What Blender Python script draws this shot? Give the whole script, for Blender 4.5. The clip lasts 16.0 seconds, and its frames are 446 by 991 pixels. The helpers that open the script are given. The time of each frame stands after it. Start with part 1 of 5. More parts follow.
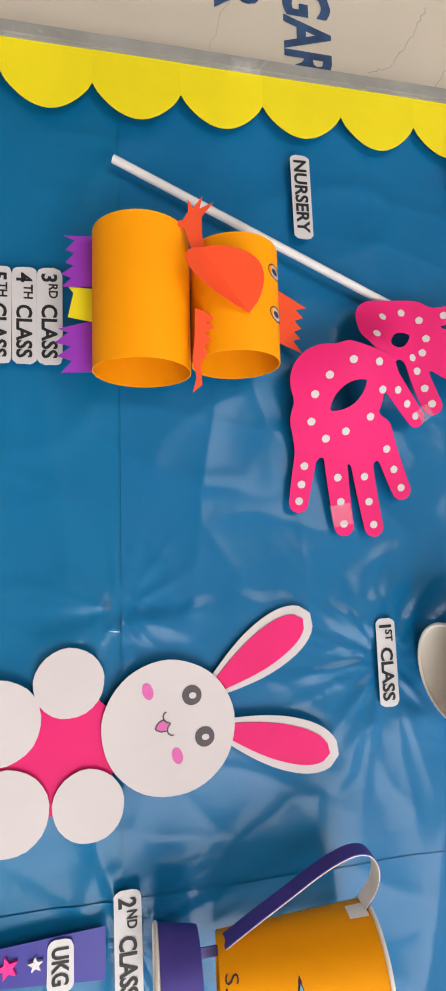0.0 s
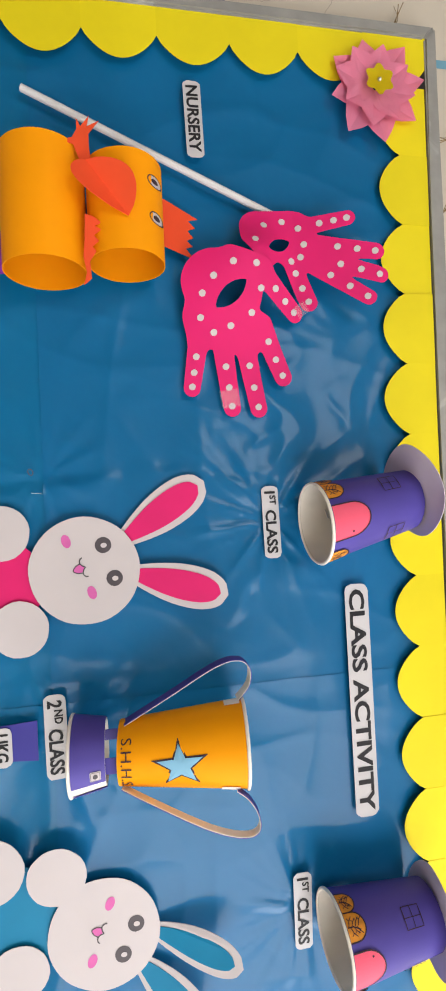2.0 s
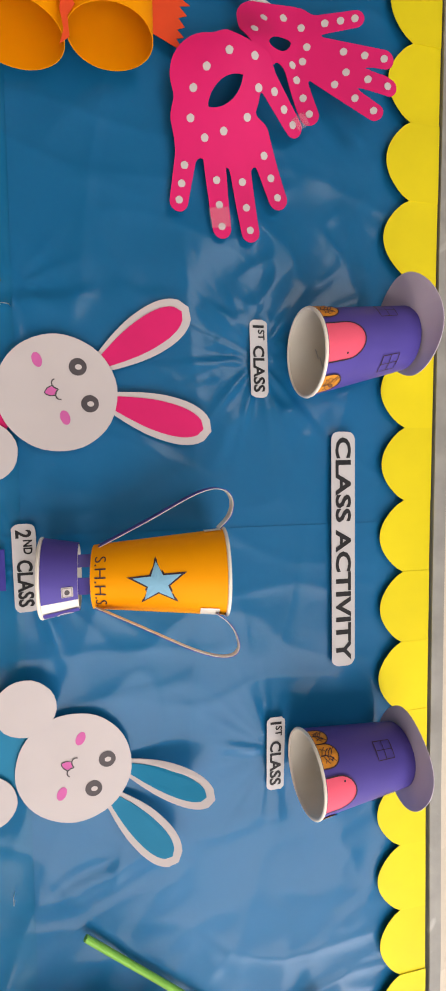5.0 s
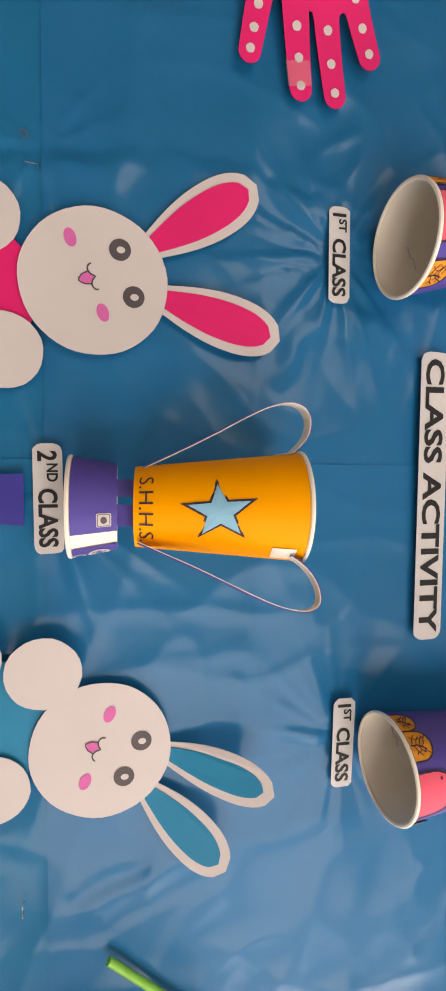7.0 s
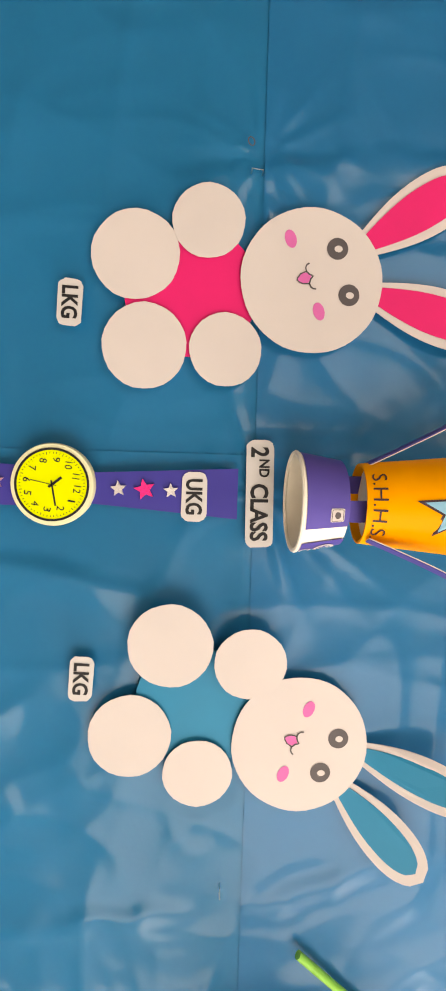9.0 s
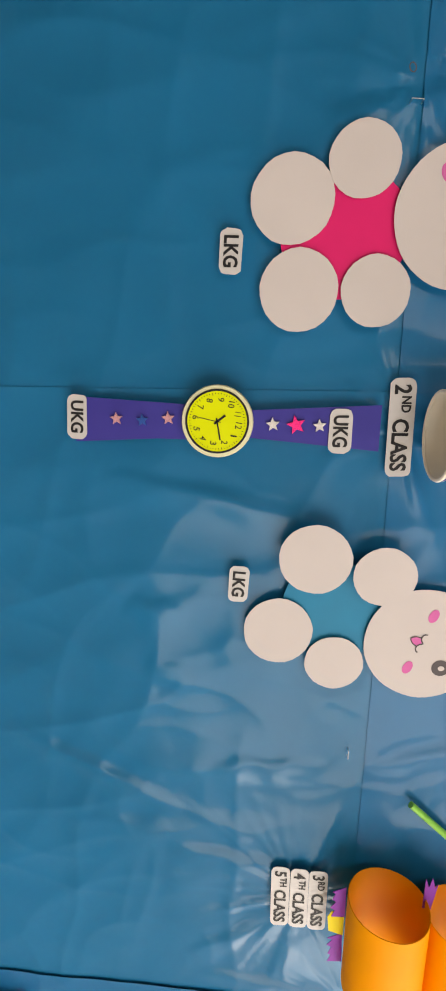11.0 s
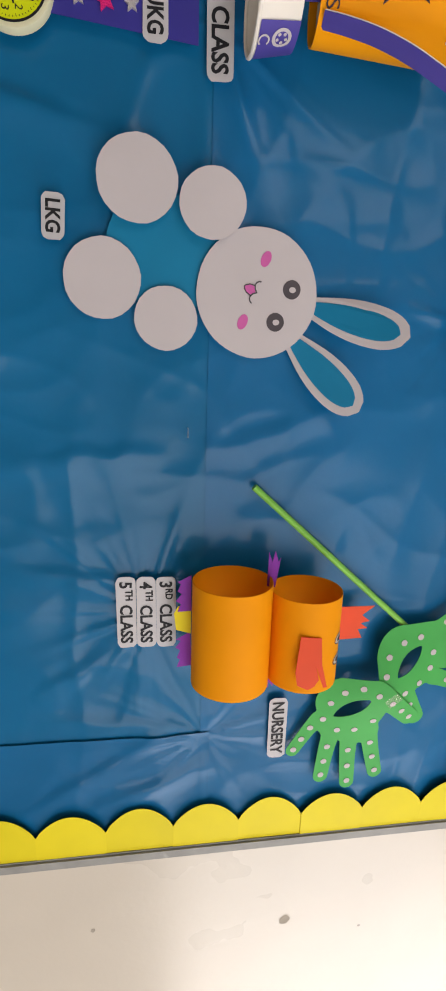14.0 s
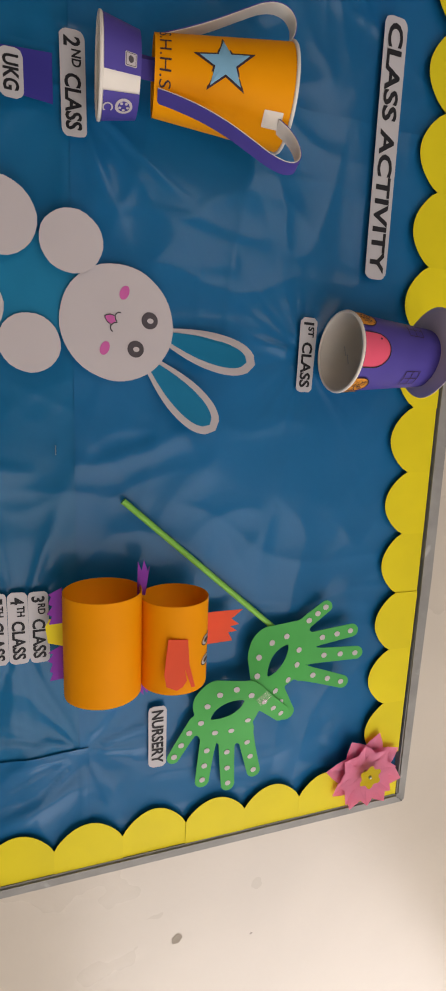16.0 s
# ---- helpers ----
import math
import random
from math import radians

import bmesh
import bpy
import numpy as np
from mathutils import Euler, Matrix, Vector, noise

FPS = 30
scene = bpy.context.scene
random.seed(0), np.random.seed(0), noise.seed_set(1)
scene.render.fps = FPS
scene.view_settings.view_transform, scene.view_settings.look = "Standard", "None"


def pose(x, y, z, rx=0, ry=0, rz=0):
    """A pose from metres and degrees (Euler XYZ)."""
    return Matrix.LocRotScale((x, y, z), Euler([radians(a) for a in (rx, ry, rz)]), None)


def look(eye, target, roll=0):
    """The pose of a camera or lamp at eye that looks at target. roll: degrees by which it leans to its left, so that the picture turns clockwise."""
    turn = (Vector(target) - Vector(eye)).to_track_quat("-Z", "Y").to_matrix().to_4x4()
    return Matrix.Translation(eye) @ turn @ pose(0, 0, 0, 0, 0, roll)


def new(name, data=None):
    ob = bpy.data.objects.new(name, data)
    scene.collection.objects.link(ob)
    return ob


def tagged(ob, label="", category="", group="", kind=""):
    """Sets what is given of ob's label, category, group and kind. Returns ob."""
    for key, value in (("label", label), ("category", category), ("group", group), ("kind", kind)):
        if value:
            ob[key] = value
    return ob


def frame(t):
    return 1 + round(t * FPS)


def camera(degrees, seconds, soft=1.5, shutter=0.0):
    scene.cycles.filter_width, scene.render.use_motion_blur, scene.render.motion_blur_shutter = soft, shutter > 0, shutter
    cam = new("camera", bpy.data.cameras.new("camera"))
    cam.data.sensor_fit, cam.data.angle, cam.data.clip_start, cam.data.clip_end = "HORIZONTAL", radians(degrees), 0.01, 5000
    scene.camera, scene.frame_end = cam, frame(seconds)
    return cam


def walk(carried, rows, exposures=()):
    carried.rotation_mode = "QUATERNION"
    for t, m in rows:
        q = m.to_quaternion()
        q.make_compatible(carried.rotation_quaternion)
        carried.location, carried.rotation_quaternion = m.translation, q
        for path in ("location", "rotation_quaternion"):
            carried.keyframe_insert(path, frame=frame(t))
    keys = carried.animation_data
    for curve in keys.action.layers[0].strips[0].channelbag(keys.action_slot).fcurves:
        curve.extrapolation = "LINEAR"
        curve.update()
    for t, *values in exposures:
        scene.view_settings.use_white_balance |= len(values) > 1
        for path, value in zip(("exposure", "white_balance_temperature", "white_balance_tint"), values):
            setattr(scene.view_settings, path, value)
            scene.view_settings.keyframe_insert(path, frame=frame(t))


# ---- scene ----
cam = camera(48.9, 16.0, soft=2.1)
PATH = [
    (0, (0.422, -0.401, 1.485), (0.268, 1.56, 1.85), 89.5),
    (0.5, (0.457, -0.442, 1.524), (0.293, 1.522, 1.863), 89.0),
    (1, (0.484, -0.476, 1.549), (0.361, 1.492, 1.879), 88.4),
    (1.5, (0.504, -0.488, 1.565), (0.424, 1.483, 1.896), 87.7),
    (2, (0.513, -0.492, 1.566), (0.486, 1.478, 1.906), 87.5),
    (2.5, (0.521, -0.497, 1.567), (0.537, 1.474, 1.905), 87.4),
    (3, (0.531, -0.504, 1.57), (0.58, 1.463, 1.925), 87.6),
    (3.5, (0.542, -0.499, 1.568), (0.612, 1.463, 1.95), 88.0),
    (4, (0.57, -0.492, 1.566), (0.659, 1.469, 1.95), 88.3),
    (4.2, (0.585, -0.49, 1.567), (0.679, 1.469, 1.956), 88.3),
    (6.3, (0.696, -0.399, 1.537), (0.855, 1.527, 2.052), 88.8),
    (6.5, (0.701, -0.39, 1.557), (0.849, 1.564, 1.956), 89.3),
    (7, (0.704, -0.373, 1.531), (0.821, 1.582, 1.938), 90.0),
    (7.5, (0.708, -0.369, 1.517), (0.799, 1.6, 1.859), 90.8),
    (8, (0.717, -0.357, 1.497), (0.802, 1.627, 1.736), 91.2),
    (8.5, (0.716, -0.358, 1.468), (0.794, 1.633, 1.641), 91.4),
    (9, (0.711, -0.363, 1.432), (0.819, 1.631, 1.544), 91.5),
    (9.5, (0.707, -0.375, 1.412), (0.884, 1.617, 1.463), 91.7),
    (10, (0.694, -0.386, 1.389), (0.906, 1.603, 1.387), 91.8),
    (10.2, (0.692, -0.389, 1.378), (0.909, 1.598, 1.334), 91.8),
    (12.3, (0.765, -0.444, 1.361), (1.612, 1.363, 1.235), 91.0),
    (12.5, (0.798, -0.444, 1.364), (1.643, 1.367, 1.279), 90.7),
    (13, (0.907, -0.435, 1.394), (1.592, 1.443, 1.425), 90.6),
    (13.5, (0.957, -0.434, 1.41), (1.52, 1.479, 1.568), 90.2),
    (14, (0.981, -0.444, 1.429), (1.487, 1.471, 1.703), 89.7),
    (14.5, (0.99, -0.457, 1.443), (1.444, 1.458, 1.799), 89.4),
    (15, (0.992, -0.474, 1.455), (1.4, 1.43, 1.911), 89.3),
    (15.5, (0.989, -0.477, 1.463), (1.38, 1.412, 1.991), 89.4),
    (16, (0.991, -0.492, 1.469), (1.354, 1.381, 2.072), 88.9),
]
walk(cam, [(t, look(eye, target, roll)) for t, eye, target, roll in PATH],
     exposures=[(0,0.10,6450,12),(1,0.0,6450,11),(4,-0.24,6500,13),(6.5,-0.38,7400,17),(7.5,-0.24,7450,15),(9.5,0.06,8150,12),(10.2,0.08,7900,11),(12.3,-1.35,6700,12),(13,-1.08,6550,11),(14,-0.93,6550,14),(15,-1.12,6650,15),(16,-1.28,6800,17)])

# ---- light ----
world = bpy.data.worlds.new("sky")
scene.world = world
world.use_nodes = True
sky = world.node_tree.nodes.new("ShaderNodeTexSky")
sky.sky_type, sky.sun_disc = "NISHITA", False
sky.sun_elevation, sky.sun_rotation = radians(40), radians(120)
world.node_tree.links.new(sky.outputs[0], world.node_tree.nodes["Background"].inputs[0])
world.node_tree.nodes["Background"].inputs[1].default_value = 0.1


def daylight(name, eye, target, sx, sy, watts, color):
    data = bpy.data.lights.new(name, "AREA")
    data.shape, data.size, data.size_y, data.energy, data.color = "RECTANGLE", sx, sy, watts, color
    ob = new(name, data)
    ob.matrix_world = look(eye, target)
    return ob


daylight("window_daylight", (2.74, -0.70, 2.05), (0.0, -0.60, 1.95), 1.0, 1.15, 27, (1.0, 0.97, 0.93))
# main light in an unseen, added opening, placed to suit the board's brightness
daylight("opening_daylight", (2.02, -1.74, 1.85), (1.4, 0.0, 1.75), 1.16, 1.6, 39, (1.0, 0.97, 0.94))
daylight("small_window_daylight", (0.05, -1.74, 2.25), (0.3, 0.0, 1.75), 0.66, 0.66, 9, (1.0, 0.98, 0.96))


# ---- materials ----
def mat(name, color, rough=0.6, vary=0.08, scale=40.0, bump=0.1, grain=900.0, coat=0.0, metal=0.0, rand=0.0, stain=None, sheen=0.22):
    m = bpy.data.materials.new(name)
    m.use_nodes = True
    nt = m.node_tree
    n, l = nt.nodes, nt.links
    b = n["Principled BSDF"]
    b.inputs["Metallic"].default_value = metal
    b.inputs["Specular IOR Level"].default_value = sheen
    b.inputs["Coat Weight"].default_value = coat
    b.inputs["Coat Roughness"].default_value = 0.25
    co = n.new("ShaderNodeTexCoord")
    big = n.new("ShaderNodeTexNoise")
    big.inputs["Scale"].default_value, big.inputs["Detail"].default_value = scale, 5
    fine = n.new("ShaderNodeTexNoise")
    fine.inputs["Scale"].default_value, fine.inputs["Detail"].default_value = grain, 3
    l.new(co.outputs["Object"], big.inputs["Vector"])
    l.new(co.outputs["Object"], fine.inputs["Vector"])
    ramp = n.new("ShaderNodeMapRange")
    ramp.interpolation_type = "SMOOTHSTEP"
    ramp.inputs["From Min"].default_value, ramp.inputs["From Max"].default_value = 0.22, 0.78
    ramp.inputs["To Min"].default_value, ramp.inputs["To Max"].default_value = 1 - vary, 1 + vary
    l.new(big.outputs["Fac"], ramp.inputs["Value"])
    info = n.new("ShaderNodeObjectInfo")
    rr = n.new("ShaderNodeMapRange")
    rr.inputs["To Min"].default_value, rr.inputs["To Max"].default_value = 1 - rand, 1 + rand
    l.new(info.outputs["Random"], rr.inputs["Value"])
    mul = n.new("ShaderNodeMath")
    mul.operation = "MULTIPLY"
    l.new(ramp.outputs[0], mul.inputs[0])
    l.new(rr.outputs[0], mul.inputs[1])
    tone = n.new("ShaderNodeVectorMath")
    tone.operation = "SCALE"
    tone.inputs[0].default_value = color
    l.new(mul.outputs[0], tone.inputs["Scale"])
    out = tone.outputs[0]
    if stain:
        s = n.new("ShaderNodeTexNoise")
        s.inputs["Scale"].default_value, s.inputs["Detail"].default_value, s.inputs["Distortion"].default_value = stain[1], 8, 0.6
        l.new(co.outputs["Object"], s.inputs["Vector"])
        sr = n.new("ShaderNodeMapRange")
        sr.inputs["From Min"].default_value, sr.inputs["From Max"].default_value = stain[2], stain[2] + 0.12
        l.new(s.outputs["Fac"], sr.inputs["Value"])
        mix = n.new("ShaderNodeMix")
        mix.data_type = "RGBA"
        l.new(sr.outputs[0], mix.inputs["Factor"])
        l.new(out, mix.inputs["A"])
        mix.inputs["B"].default_value = (*stain[0], 1)
        out = mix.outputs["Result"]
    l.new(out, b.inputs["Base Color"])
    rg = n.new("ShaderNodeMapRange")
    rg.inputs["To Min"].default_value, rg.inputs["To Max"].default_value = max(rough - 0.08, 0.02), min(rough + 0.08, 1)
    l.new(big.outputs["Fac"], rg.inputs["Value"])
    l.new(rg.outputs[0], b.inputs["Roughness"])
    bp = n.new("ShaderNodeBump")
    bp.inputs["Strength"].default_value, bp.inputs["Distance"].default_value = bump, 0.0006
    l.new(fine.outputs["Fac"], bp.inputs["Height"])
    l.new(bp.outputs[0], b.inputs["Normal"])
    return m


def creased(name, color):
    """Shiny chart paper: broad soft waves, and long sharp creases gathered in patches."""
    m = mat(name, color, 0.42, 0.10, 4.0, 0.05, 1200.0, rand=0.04, sheen=0.12)
    n, l = m.node_tree.nodes, m.node_tree.links
    b = n["Principled BSDF"]
    b.inputs["Coat Weight"].default_value, b.inputs["Coat Roughness"].default_value = 0.28, 0.165
    co = n.new("ShaderNodeTexCoord")

    def field(kind, scale, stretch, turn, detail, distortion):
        mp = n.new("ShaderNodeMapping")
        mp.inputs["Scale"].default_value = stretch
        mp.inputs["Rotation"].default_value = (0, turn, 0)
        l.new(co.outputs["Object"], mp.inputs["Vector"])
        tx = n.new("ShaderNodeTexNoise")
        tx.noise_type = kind
        tx.inputs["Scale"].default_value, tx.inputs["Detail"].default_value, tx.inputs["Distortion"].default_value = scale, detail, distortion
        tx.inputs["Roughness"].default_value = 0.45
        l.new(mp.outputs[0], tx.inputs["Vector"])
        return tx.outputs["Fac"]

    def patches(height, scale, lo, hi):
        mask = n.new("ShaderNodeMapRange")
        mask.interpolation_type = "SMOOTHSTEP"
        mask.inputs["From Min"].default_value, mask.inputs["From Max"].default_value = lo, hi
        l.new(field("FBM", scale, (1, 1, 0.8), 0.3, 1.0, 0.0), mask.inputs["Value"])
        mul = n.new("ShaderNodeMath")
        mul.operation = "MULTIPLY"
        l.new(height, mul.inputs[0])
        l.new(mask.outputs[0], mul.inputs[1])
        return mul.outputs[0]

    heights = (
        (field("FBM", 7.0, (1.0, 1.0, 0.5), 0.35, 1.5, 0.4), 0.0065),
        (patches(field("RIDGED_MULTIFRACTAL", 7.5, (1.0, 1.0, 0.24), 0.22, 1.2, 0.5), 3.2, 0.44, 0.62), 0.0022),
        (patches(field("RIDGED_MULTIFRACTAL", 9.0, (0.8, 1.0, 0.34), -0.85, 1.0, 0.5), 3.9, 0.50, 0.64), 0.0017),
        (field("FBM", 110.0, (1, 1, 1), 0.0, 2.0, 0.0), 0.00018))
    last = None
    for height, dist in heights:
        bp = n.new("ShaderNodeBump")
        bp.inputs["Strength"].default_value, bp.inputs["Distance"].default_value = 0.8, dist
        l.new(height, bp.inputs["Height"])
        if last:
            l.new(last.outputs[0], bp.inputs["Normal"])
        last = bp
    l.new(last.outputs[0], b.inputs["Normal"])
    l.new(last.outputs[0], b.inputs["Coat Normal"])
    return m


BLUE = creased("blue_chart_paper", (0.003, 0.132, 0.322))
TEALBLUE = creased("turquoise_blue_chart_paper", (0.002, 0.138, 0.318))
YELLOW = mat("yellow_paper", (0.78, 0.655, 0.010), 0.55, 0.05, 12, 0.12, 700, rand=0.05)
ORANGE = mat("orange_card", (0.90, 0.325, 0.002), 0.6, 0.04, 14, 0.12, 800, sheen=0.09)
CUPORANGE = mat("orange_wrap", (0.97, 0.37, 0.003), 0.5, 0.04, 14, 0.1, 800, sheen=0.09)
RED = mat("red_orange_paper", (0.82, 0.085, 0.025), 0.55, 0.06, 20, 0.12, 800)
PURPLE = mat("violet_paper", (0.26, 0.035, 0.42), 0.55, 0.08, 20, 0.12, 800)
INDIGO = mat("indigo_paper", (0.085, 0.065, 0.34), 0.5, 0.08, 20, 0.12, 800)
STRAP = mat("violet_strap_paper", (0.045, 0.040, 0.29), 0.4, 0.06, 25, 0.1, 800)
LAVENDER = mat("lavender_paper", (0.60, 0.53, 0.64), 0.6, 0.06, 18, 0.1, 800)
PINK = mat("deep_pink_card", (0.70, 0.015, 0.155), 0.58, 0.06, 16, 0.12, 800)
ROSE = mat("rose_pink_paper", (0.98, 0.37, 0.55), 0.6, 0.06, 25, 0.12, 800)
DOORPINK = mat("coral_pink_paper", (0.85, 0.11, 0.19), 0.55, 0.05, 30, 0.1, 800)
GREEN = mat("green_card", (0.065, 0.42, 0.09), 0.58, 0.06, 16, 0.12, 800)
STRAW = mat("green_straw", (0.24, 0.60, 0.09), 0.3, 0.05, 60, 0.05, 800)
WHITE = mat("white_paper", (0.585, 0.545, 0.56), 0.6, 0.03, 15, 0.1, 800)
LABEL = mat("label_paper", (0.565, 0.555, 0.575), 0.4, 0.03, 30, 0.08, 800, coat=0.2)
CUPWHITE = mat("paper_cup", (0.88, 0.84, 0.76), 0.45, 0.04, 30, 0.05, 700)
STICK = mat("white_stick", (0.72, 0.72, 0.74), 0.35, 0.05, 60, 0.05, 800)
BLACK = mat("black_print", (0.018, 0.018, 0.022), 0.5, 0.15, 60, 0.03, 800)
INK = mat("dark_marker", (0.05, 0.028, 0.04), 0.5, 0.25, 120, 0.02, 800)
GREYINK = mat("grey_print", (0.085, 0.075, 0.085), 0.5, 0.1, 60, 0.03, 800)
CHEEK = mat("mauve_print", (0.62, 0.13, 0.40), 0.55, 0.06, 60, 0.03, 800)
TEAL = mat("turquoise_paper", (0.004, 0.21, 0.40), 0.5, 0.06, 20, 0.1, 800)
STARBLUE = mat("pale_blue_paper", (0.22, 0.48, 0.68), 0.5, 0.05, 40, 0.1, 800)
BUSH = mat("ochre_crayon", (0.75, 0.30, 0.035), 0.6, 0.2, 150, 0.1, 800)
DIAL = mat("lime_dial", (0.68, 0.76, 0.008), 0.35, 0.03, 40, 0.05, 800)
DIALRIM = mat("pale_rim", (0.74, 0.73, 0.50), 0.5, 0.05, 60, 0.08, 800)
GLITTER = mat("silver_glitter", (0.58, 0.56, 0.58), 0.3, 0.25, 1500, 0.6, 1600, metal=0.4)
GLITPINK = mat("pink_glitter", (0.85, 0.03, 0.24), 0.3, 0.3, 1500, 0.6, 1600, metal=0.3)
GLITROSE = mat("rose_glitter", (0.62, 0.33, 0.38), 0.3, 0.3, 1500, 0.6, 1600, metal=0.3)
GLITBLUE = mat("blue_glitter", (0.03, 0.10, 0.40), 0.3, 0.3, 1500, 0.6, 1600, metal=0.3)
METAL = mat("staple_steel", (0.62, 0.62, 0.64), 0.3, 0.1, 200, 0.05, 800, metal=1.0)
RAIL = mat("weathered_aluminium", (0.30, 0.30, 0.285), 0.55, 0.14, 30, 0.3, 300, metal=0.1, stain=((0.50, 0.50, 0.49), 28, 0.63))
PLASTER = mat("cream_wall_paint", (0.60, 0.545, 0.46), 0.29, 0.075, 3.0, 0.35, 120, sheen=0.45, coat=0.35)
PLASTER.node_tree.nodes["Principled BSDF"].inputs["Coat Roughness"].default_value = 0.42
PANELPAINT = mat("cream_panel_paint", (0.60, 0.53, 0.44), 0.4, 0.07, 5, 0.3, 120, stain=((0.42, 0.37, 0.31), 4.0, 0.62))
GROOVE = mat("grimy_joint", (0.27, 0.235, 0.20), 0.8, 0.3, 25, 0.3, 200)
DULLTAN = mat("grime", (0.38, 0.34, 0.28), 0.7, 0.25, 30, 0.2, 200)
PALETAN = mat("pale_grime", (0.50, 0.45, 0.38), 0.6, 0.15, 30, 0.2, 200)
CRACK = mat("crack_shadow", (0.46, 0.41, 0.35), 0.7, 0.2, 60, 0.2, 200)
LETTERBLUE = mat("blue_wall_paint", (0.035, 0.075, 0.17), 0.45, 0.3, 60, 0.3, 200)
STRIPE = mat("light_blue_wall_paint", (0.16, 0.36, 0.48), 0.45, 0.1, 40, 0.3, 200)
FLOORM = mat("pale_mosaic", (0.68, 0.63, 0.57), 0.35, 0.2, 30, 0.1, 150)
CEILM = mat("white_ceiling_paint", (0.74, 0.72, 0.68), 0.8, 0.05, 4, 0.2, 120)
FRAMEM = mat("brown_window_paint", (0.13, 0.075, 0.045), 0.4, 0.15, 20, 0.2, 200)
FIBRE = mat("jute_fibre", (0.22, 0.15, 0.07), 0.8, 0.2, 200, 0.2, 800)
BACKING = mat("board_backing", (0.15, 0.13, 0.11), 0.8, 0.1, 20, 0.2, 300)


# ---- building helpers ----
ORIGIN = {}


def thing(name, at, label, category, group="", kind=""):
    ob = new(name)
    ob.empty_display_size = 0.02
    ob.location = at
    ORIGIN[ob.name] = Vector(at)
    return tagged(ob, label, category, group, kind)


def part(name, bm, material, parent, label="", smooth=False):
    """Links a bmesh, given in world places, as one mesh under a thing or a part."""
    bmesh.ops.recalc_face_normals(bm, faces=bm.faces[:])
    o = ORIGIN[parent.name]
    for v in bm.verts:
        v.co -= o
    me = bpy.data.meshes.new(name)
    bm.to_mesh(me)
    bm.free()
    me.materials.append(material)
    if smooth:
        for p in me.polygons:
            p.use_smooth = True
        me.set_sharp_from_angle(angle=radians(40))
    ob = new(name, me)
    ob.parent = parent
    ORIGIN[ob.name] = o
    return tagged(ob, label)


def solo(name, bm, material, label, category, kind="", group="", smooth=False):
    bmesh.ops.recalc_face_normals(bm, faces=bm.faces[:])
    me = bpy.data.meshes.new(name)
    bm.to_mesh(me)
    bm.free()
    me.materials.append(material)
    if smooth:
        for p in me.polygons:
            p.use_smooth = True
        me.set_sharp_from_angle(angle=radians(40))
    ob = new(name, me)
    ORIGIN[ob.name] = Vector((0, 0, 0))
    return tagged(ob, label, category, group, kind)


def box(bm, x0, x1, y0, y1, z0, z1):
    vs = [bm.verts.new((x, y, z)) for x in (x0, x1) for y in (y0, y1) for z in (z0, z1)]
    for f in ((0, 1, 3, 2), (4, 6, 7, 5), (0, 4, 5, 1), (2, 3, 7, 6), (0, 2, 6, 4), (1, 5, 7, 3)):
        bm.faces.new([vs[i] for i in f])


def cut(pts, y, thick=0.0006, bm=None, tilt=None):
    """A cut-out of paper or card: an outline in x and z, its face at y, thick behind it."""
    bm = bm or bmesh.new()
    g = tilt or (lambda x, z: 0.0)
    a = [bm.verts.new((x, y + g(x, z), z)) for x, z in pts]
    b = [bm.verts.new((x, y + thick + g(x, z), z)) for x, z in pts]
    bm.faces.new(a)
    bm.faces.new(b[::-1])
    for i in range(len(a)):
        j = (i + 1) % len(a)
        bm.faces.new((a[i], b[i], b[j], a[j]))
    return bm


def ring2(cx, cz, r, n=40, rough=0.0, seed=0, rz=None, turn=0.0):
    rng = random.Random(seed)
    ph = [rng.uniform(0, 6.28) for _ in range(4)]
    out = []
    for i in range(n):
        a = 2 * math.pi * i / n
        k = 1 + rough * (math.sin(2 * a + ph[0]) + 0.6 * math.sin(5 * a + ph[1]) + 0.5 * math.sin(9 * a + ph[2]))
        u, v = r * k * math.cos(a), (rz or r) * k * math.sin(a)
        out.append((cx + u * math.cos(turn) - v * math.sin(turn), cz + u * math.sin(turn) + v * math.cos(turn)))
    return out


def rounded(x0, x1, z0, z1, r, turn=0.0, jitter=0.0, seed=0):
    rng = random.Random(seed)
    out = []
    cx, cz = (x0 + x1) / 2, (z0 + z1) / 2
    for ax, az, a0 in ((x1 - r, z1 - r, 0), (x0 + r, z1 - r, 90), (x0 + r, z0 + r, 180), (x1 - r, z0 + r, 270)):
        for k in range(5):
            a = radians(a0 + 22.5 * k)
            x, z = ax + r * math.cos(a) + rng.uniform(-jitter, jitter) - cx, az + r * math.sin(a) + rng.uniform(-jitter, jitter) - cz
            out.append((cx + x * math.cos(turn) - z * math.sin(turn), cz + x * math.sin(turn) + z * math.cos(turn)))
    return out


def star_pts(cx, cz, r, turn=90.0, inner=0.4, points=5):
    return [(cx + (r if i % 2 == 0 else r * inner) * math.cos(radians(turn + i * 180 / points)),
             cz + (r if i % 2 == 0 else r * inner) * math.sin(radians(turn + i * 180 / points))) for i in range(2 * points)]


